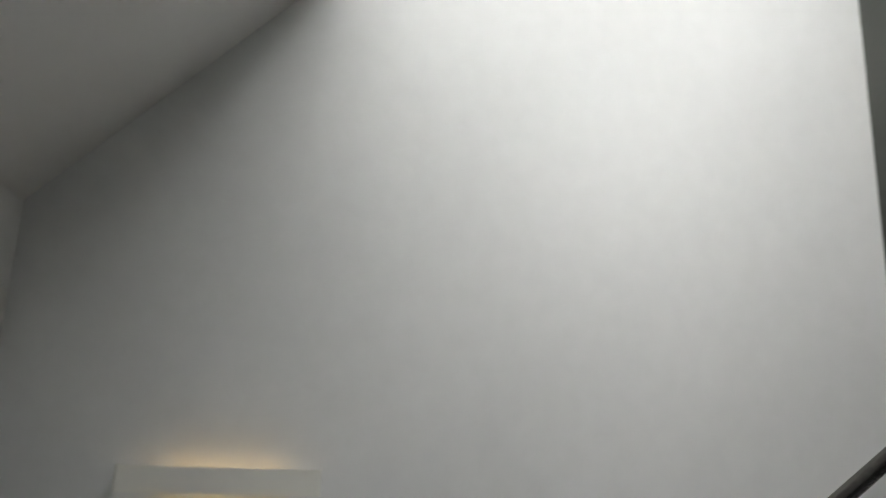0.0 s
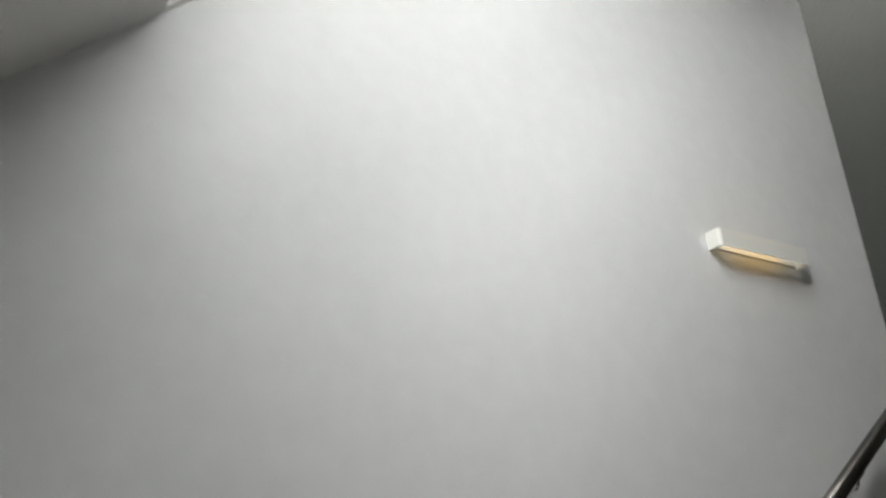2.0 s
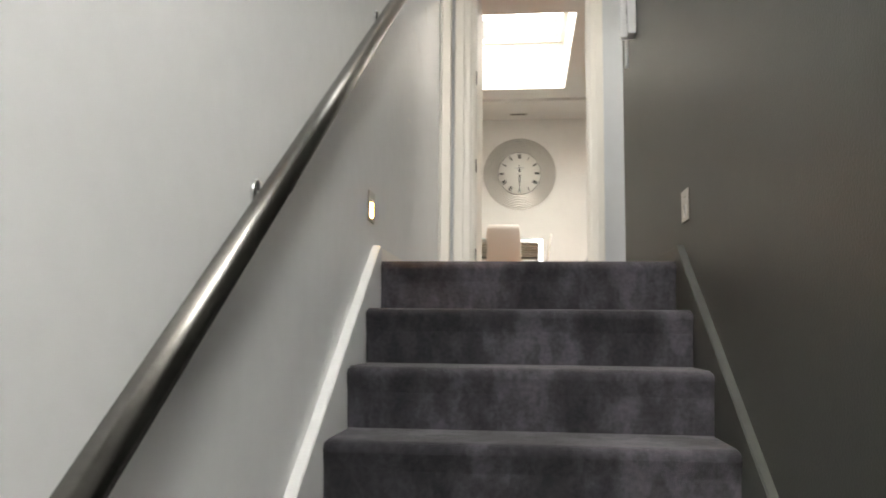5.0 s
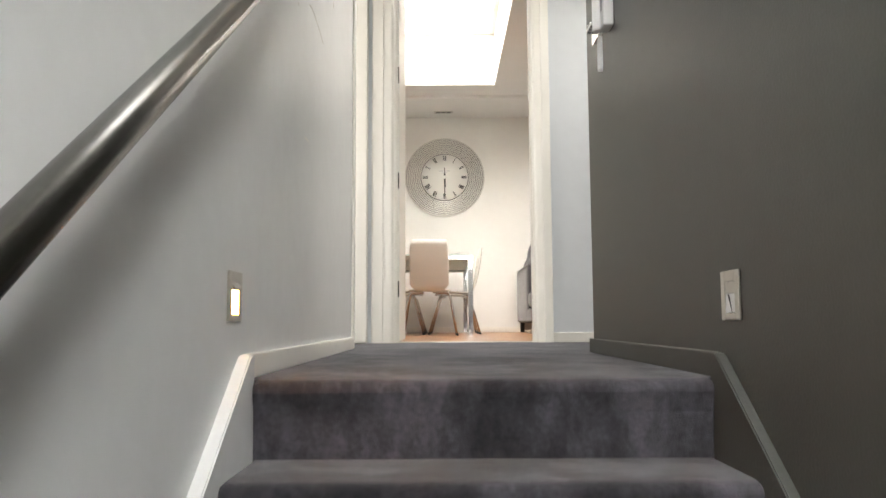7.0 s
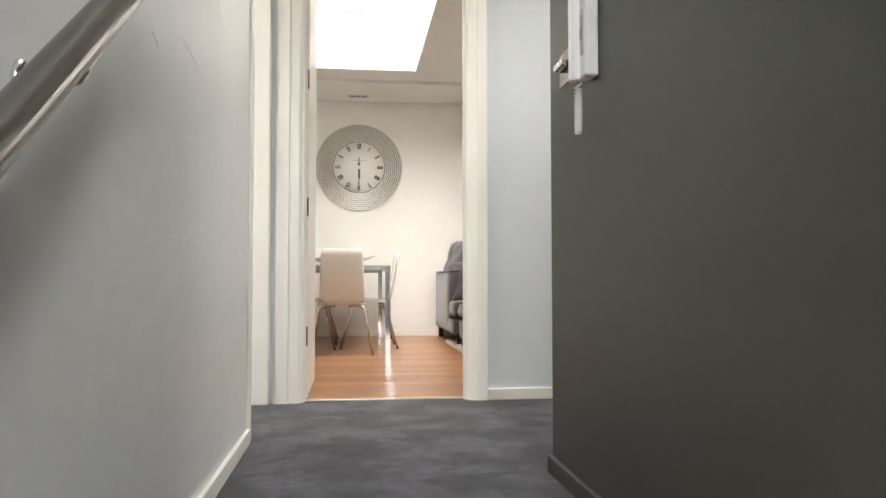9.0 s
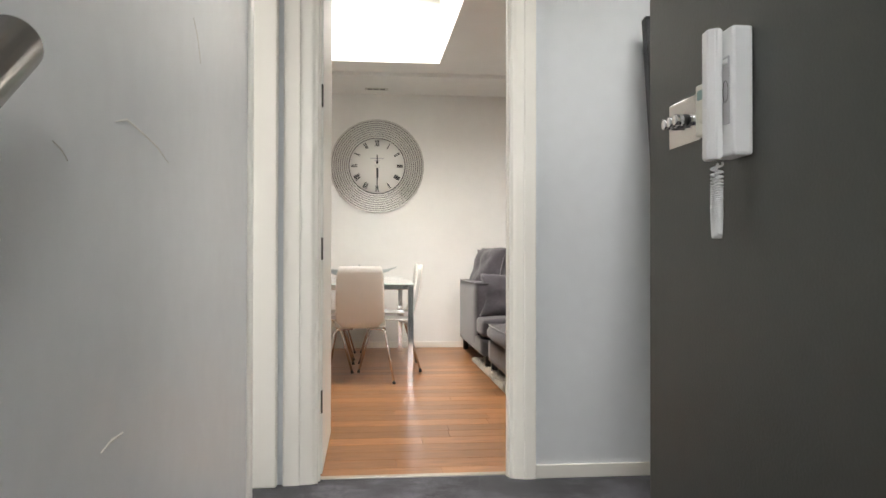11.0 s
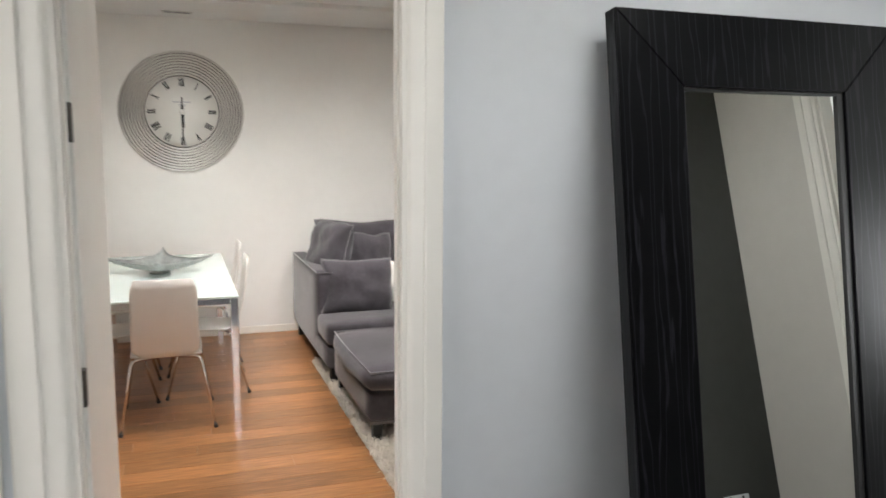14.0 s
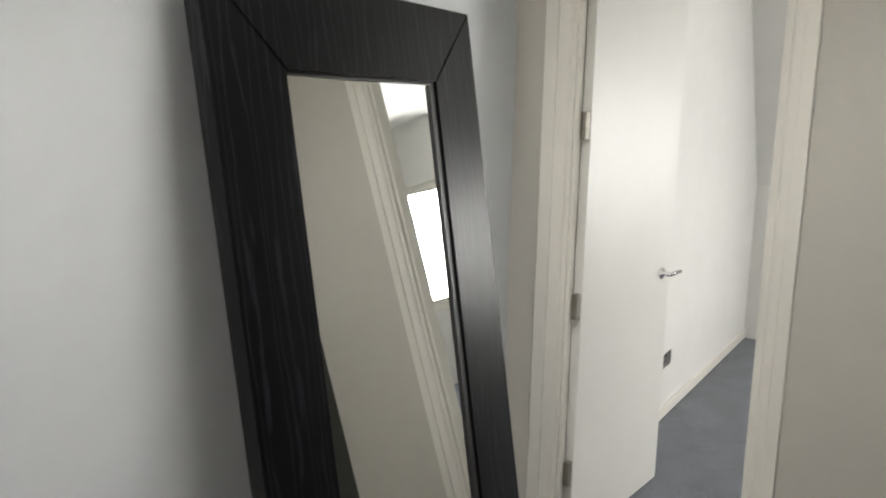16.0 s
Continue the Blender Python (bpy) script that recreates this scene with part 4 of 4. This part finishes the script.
def dining_chair(m):
    t = thing("dining_chair", m, "white lacquered plywood dining chair on chrome legs", "chair", "chairs round the table")
    prof = []
    for i in range(9):
        s = i / 8
        prof.append((0.215 - 0.36 * s, 0.452 - 0.022 * math.sin(s * 1.5) + (0.006 if i == 0 else 0)))
    prof[0] = (0.222, 0.440)
    cy, cz, r = -0.145, 0.500, 0.070
    for i in range(1, 9):
        a = radians(-90 - i * 10)
        prof.append((cy + r * math.cos(a), cz + r * math.sin(a)))
    y0, z0 = prof[-1]
    for i in range(1, 9):
        s = i / 8
        prof.append((y0 - 0.075 * s - 0.012 * math.sin(s * math.pi), z0 + (0.912 - z0) * s))
    n = len(prof)
    cum = [i / (n - 1) for i in range(n)]

    def half(i):
        if i <= 5:
            w = 0.205
        elif i <= 8:
            w = 0.205 - 0.002 * (i - 5)
        elif i <= 12:
            w = 0.150
        elif i <= 16:
            w = 0.150 + 0.010 * (i - 12)
        else:
            w = 0.190 - 0.001 * (i - 16)
        if i in (0, n - 1):
            w -= 0.022
        elif i in (1, n - 2):
            w -= 0.004
        return w
    cols = [-1, -0.92, -0.75, -0.5, -0.25, 0, 0.25, 0.5, 0.75, 0.92, 1]
    bm = bmesh.new()
    rows = []
    for i, (y, z) in enumerate(prof):
        dish = 0.012 if i > 16 else 0.006
        rows.append([bm.verts.new((half(i) * c, y - (dish * (1 - c * c) if i > 12 else 0), z - (dish * (1 - c * c) if i <= 12 else 0))) for c in cols])
    for ra, rb in zip(rows, rows[1:]):
        for k in range(len(cols) - 1):
            f = bm.faces.new((ra[k], ra[k + 1], rb[k + 1], rb[k]))
            f.smooth = True
    bmesh.ops.recalc_face_normals(bm, faces=bm.faces[:])
    bmesh.ops.solidify(bm, geom=bm.faces[:], thickness=0.011)
    part("shell", bm, LACQUER, t)
    for sx in (-1, 1):
        for sy in (-1, 1):
            leg = part("leg", tube([(sx * 0.06, sy * 0.10, 0.414), (sx * 0.165, sy * 0.135, 0.414), (sx * 0.188, sy * 0.148, 0.406), (sx * 0.200, sy * 0.158, 0.385), (sx * 0.262, sy * 0.262, 0.012)], 0.0095, 10), CHROME, t)
            part("rubber_foot", tube([(sx * 0.261, sy * 0.260, 0.020), (sx * 0.265, sy * 0.265, 0.0)], 0.0125, 10), BLACK, leg)
    return t


first = dining_chair(pose(0.313, 5.83, 0))
CHAIRS = ((0.56, 6.44, 90), (0.57, 7.24, 90), (-0.02, 6.40, -90), (-0.02, 7.20, -90))
for cx, cy, rz in CHAIRS:
    copy_thing(first, pose(cx, cy, 0, 0, 0, rz))


def slump(u, v, seed):
    """How far a stuffed edge sags out of line."""
    return 0.06 * noise.noise(Vector((v * 1.3, seed * 1.9, 4))) * abs(u) * (1 - abs(v) ** 6)


def pillow(w, h, t, seed=0, n=28, power=3.0):
    """A stuffed cushion lying flat: seams at the edge, pinched corners, dents."""
    bm = bmesh.new()
    top, bot = {}, {}
    for i in range(n + 1):
        for j in range(n + 1):
            u, v = i / n * 2 - 1, j / n * 2 - 1
            pinch = 1 - 0.06 * (1 - abs(u) ** 2) * abs(v) ** 4 - 0.06 * (1 - abs(v) ** 2) * abs(u) ** 4
            x, y = u * w / 2 * pinch, v * h / 2 * pinch
            puff = ((1 - abs(u) ** power) * (1 - abs(v) ** power)) ** 0.55
            wr = 0.24 * noise.noise(Vector((u * 1.7 + seed * 3.1, v * 1.7, seed))) + 0.10 * (abs(noise.noise(Vector((u * 3.4 + v, v * 3.4 - u, seed * 2.3)))) - 0.2)
            z = t / 2 * puff * (1 + wr)
            x, y = x + slump(u, v, seed) * w, y + slump(v, u, seed + 5) * h
            top[i, j] = bm.verts.new((x, y, z))
            edge = i in (0, n) or j in (0, n)
            bot[i, j] = top[i, j] if edge else bm.verts.new((x, y, -z))
    for d, flip in ((top, False), (bot, True)):
        for i in range(n):
            for j in range(n):
                q = [d[i, j], d[i + 1, j], d[i + 1, j + 1], d[i, j + 1]]
                f = bm.faces.new(q[::-1] if flip else q)
                f.smooth = True
    return bm


def pillow_seam(w, h, seed=0, n=18):
    pts = []
    for k in range(4 * n):
        s, i = divmod(k, n)
        a = i / n * 2 - 1
        u, v = ((a, -1), (1, a), (-a, 1), (-1, -a))[s]
        pinch = 1 - 0.06 * (1 - abs(u) ** 2) * abs(v) ** 4 - 0.06 * (1 - abs(v) ** 2) * abs(u) ** 4
        pts.append((u * w / 2 * pinch + slump(u, v, seed) * w, v * h / 2 * pinch + slump(v, u, seed + 5) * h, 0))
    return tube(pts, 0.005, 6, closed=True)


def soft_block(lo, hi, puff=0.02, r=0.035, seed=0):
    """An upholstered block: rounded edges and slightly swollen faces."""
    bm = bmesh.new()
    box(bm, lo, hi)
    bmesh.ops.subdivide_edges(bm, edges=bm.edges[:], cuts=7, use_grid_fill=True)
    c = [(lo[i] + hi[i]) / 2 for i in range(3)]
    hf = [(hi[i] - lo[i]) / 2 for i in range(3)]
    for v in bm.verts:
        d = [v.co[i] - c[i] for i in range(3)]
        inner = [max(-(hf[i] - r), min(hf[i] - r, d[i])) for i in range(3)]
        out = Vector([d[i] - inner[i] for i in range(3)])
        if out.length > 1e-6:
            out = out.normalized() * r
        u = [d[i] / hf[i] for i in range(3)]
        p = Vector((0, 0, 0))
        for i in range(3):
            if abs(u[i]) > 0.999:
                o = [u[k] for k in range(3) if k != i]
                p[i] += math.copysign(puff * (1 - o[0] ** 2) * (1 - o[1] ** 2) * (1 + 0.5 * noise.noise(Vector(d) * 5 + Vector((seed, 0, 0)))), u[i])
        v.co = Vector(c) + Vector(inner) + out + p
    for f in bm.faces:
        f.smooth = True
    return bm


SX0, SX1 = 1.355, 3.95


def sofa():
    t = thing("sofa", pose(0, 0, 0), "deep grey velvet sofa against the white wall", "sofa")
    part("arm", soft_block((SX0, 6.54, 0.12), (SX0 + 0.135, 7.84, 0.745), 0.008, 0.03), VELVET, t)
    part("arm", soft_block((SX1 - 0.17, 6.54, 0.12), (SX1, 7.84, 0.745), 0.008, 0.03), VELVET, t)
    part("base", soft_block((SX0 + 0.005, 6.14, 0.12), (SX1 - 0.005, 7.80, 0.275), 0.004, 0.02), VELVET, t)
    part("back", soft_block((SX0 + 0.135, 7.58, 0.26), (SX1 - 0.17, 7.82, 0.78), 0.01, 0.04), VELVET, t)
    for i, (a, b) in enumerate(((SX0 + 0.137, 2.68), (2.685, SX1 - 0.172))):
        c = part("seat_cushion", soft_block((a - (0.13 if i == 0 else 0), 6.13, 0.276), (b, 6.58, 0.45), 0.012, 0.045, i), VELVET, t)
        c2 = part("seat_cushion", soft_block((a, 6.40, 0.276), (b, 7.58, 0.448), 0.02, 0.045, i + 4), VELVET, t)
    for i, (a, b) in enumerate(((SX0 + 0.145, 2.68), (2.69, SX1 - 0.19))):
        part("back_cushion", moved(pillow(b - a, 0.64, 0.30, i + 1), pose((a + b) / 2, 7.42, 0.745, 77)), VELVET, t)
    # piping along the arm
    part("piping", tube([(SX0 + 0.004, 7.78, 0.742), (SX0 + 0.004, 6.56, 0.742), (SX0 + 0.02, 6.544, 0.742), (SX0 + 0.115, 6.544, 0.742), (SX0 + 0.130, 6.56, 0.742), (SX0 + 0.130, 7.56, 0.742)], 0.005, 6), PIPING, t)
    for x in (SX0 + 0.06, SX1 - 0.06):
        for y in (6.22, 7.74):
            part("leg", boxes(((x - 0.025, y - 0.025, 0.0), (x + 0.025, y + 0.025, 0.125)), bevel=0.003), BLACK, t)


sofa()


def ottoman():
    x0, x1, y0, y1 = 1.378, 2.75, 5.00, 6.07
    t = thing("ottoman", pose(0, 0, 0), "large grey velvet ottoman with a loose piped cushion", "ottoman")
    part("base", soft_block((x0 + 0.01, y0 + 0.01, 0.13), (x1 - 0.01, y1 - 0.01, 0.285), 0.003, 0.012), VELVET, t)
    part("plinth", boxes(((x0 + 0.015, y0 + 0.015, 0.11), (x1 - 0.015, y1 - 0.015, 0.131)), bevel=0.003), mat("taupe_wood", (0.12, 0.11, 0.11), 0.5, grain=0.1), t)
    part("cushion", soft_block((x0 - 0.004, y0 - 0.004, 0.286), (x1 + 0.004, y1 + 0.004, 0.428), 0.034, 0.060, 7), VELVET, t)
    zt = 0.412
    part("piping", tube([(x0 + 0.015, y0 + 0.02, zt), ((x0 + x1) / 2, y0 + 0.004, zt + 0.003), (x1 - 0.015, y0 + 0.02, zt), (x1 - 0.004, (y0 + y1) / 2, zt), (x1 - 0.015, y1 - 0.02, zt), ((x0 + x1) / 2, y1 - 0.004, zt), (x0 + 0.015, y1 - 0.02, zt), (x0 + 0.004, (y0 + y1) / 2, zt + 0.003)], 0.0055, 6, closed=True), PIPING, t)
    for x in (x0 + 0.06, x1 - 0.06):
        for y in (y0 + 0.06, y1 - 0.06):
            part("leg", prism([(x - 0.026, 0.0), (x + 0.022, 0.0), (x + 0.03, 0.112), (x - 0.03, 0.112)], 'Y', y - 0.026, y + 0.026, bevel=0.002), BLACK, t)


ottoman()


def cushion(m, w, h, d, seed, material, label):
    t = thing("cushion", m, label, "cushion", "cushions on the sofa")
    part("cover", pillow(w, h, d, seed), material, t)
    part("seam", pillow_seam(w, h, seed), PIPING if material is VELVET else material, t)


cushion(pose(1.545, 7.05, 0.815, 0, -74, 14), 0.54, 0.62, 0.22, 11, VELVET, "plump grey velvet cushion against the sofa arm")
cushion(pose(1.665, 6.56, 0.63, 70, 0, -8), 0.53, 0.43, 0.20, 12, VELVET, "grey velvet cushion leaning in the sofa corner")
cushion(pose(1.87, 7.06, 0.735, 68, 6, 16), 0.48, 0.52, 0.19, 13, VELVET, "grey velvet scatter cushion in the sofa corner")
cushion(pose(2.08, 6.72, 0.60, 58, 10, -28), 0.40, 0.34, 0.13, 14, CREAMCLOTH, "cream scatter cushion on the grey sofa")


def rug():
    x0, x1, y0, y1 = 1.36, 3.7, 3.75, 6.78
    t = thing("rug", pose(0, 0, 0), "cream shaggy wool rug on the oak floor", "rug")
    part("backing", boxes(((x0, y0, 0.0005), (x1, y1, 0.010)), bevel=0.003), SHAG, t)
    rnd = np.random.default_rng(5)
    verts, faces = [], []

    def tufts(ax, bx, ay, by, n):
        for _ in range(n):
            x, y = rnd.uniform(ax, bx), rnd.uniform(ay, by)
            a, ln = rnd.uniform(0, math.tau), rnd.uniform(0.018, 0.042)
            dx, dy = math.cos(a), math.sin(a)
            w, out, hgt = 0.004, rnd.uniform(0.008, 0.026), ln * 0.75
            b = len(verts)
            verts.extend([(x - dy * w, y + dx * w, 0.009), (x + dy * w, y - dx * w, 0.009), (x + dx * out * 0.6 + dy * w, y + dy * out * 0.6 - dx * w, 0.009 + hgt), (x + dx * out * 0.6 - dy * w, y + dy * out * 0.6 + dx * w, 0.009 + hgt), (x + dx * out * 1.4, y + dy * out * 1.4, 0.009 + hgt * 0.8)])
            faces.extend([(b, b + 1, b + 2, b + 3), (b + 3, b + 2, b + 4)])
    tufts(x0 - 0.01, 2.4, y0, y1 + 0.01, 30000)
    tufts(2.4, x1, y0, y1, 9000)
    me = bpy.data.meshes.new("pile")
    me.from_pydata(verts, [], faces)
    me.materials.append(SHAG)
    ob = new("pile", me)
    ob.parent = t
    tagged(ob, kind="stuff")


rug()


# ---- oak floor of the living room, board by board ----
def oak_floor():
    base = structure("floor_living", boxes(((LX0, LY0 + 0.02, -0.2), (LX1, LY1, -0.016))), BLACK, "oiled oak plank floor of the living room", "floor")
    rnd = random.Random(3)
    w, gap = 0.148, 0.0016
    shared = {}
    y, row = LY0 + 0.0205, 0
    while y < LY1 - 0.02:
        x = LX0 - rnd.uniform(0, 1.2)
        while x < LX1:
            ln = rnd.choice((1.2, 1.5, 1.8, 2.1))
            a, b = max(x, LX0), min(x + ln, LX1)
            if b - a > 0.05:
                key = round(b - a, 3)
                if key not in shared:
                    shared[key] = mesh_of("plank", boxes(((0, 0, -0.015), (b - a - gap, min(w, LY1 - y) - gap, 0)), bevel=0.0012, seg=1), OAK)
                ob = new("plank", shared[key])
                ob.location = (a, y, 0)
                ob.parent = base
            x += ln
        y += w
        row += 1


oak_floor()
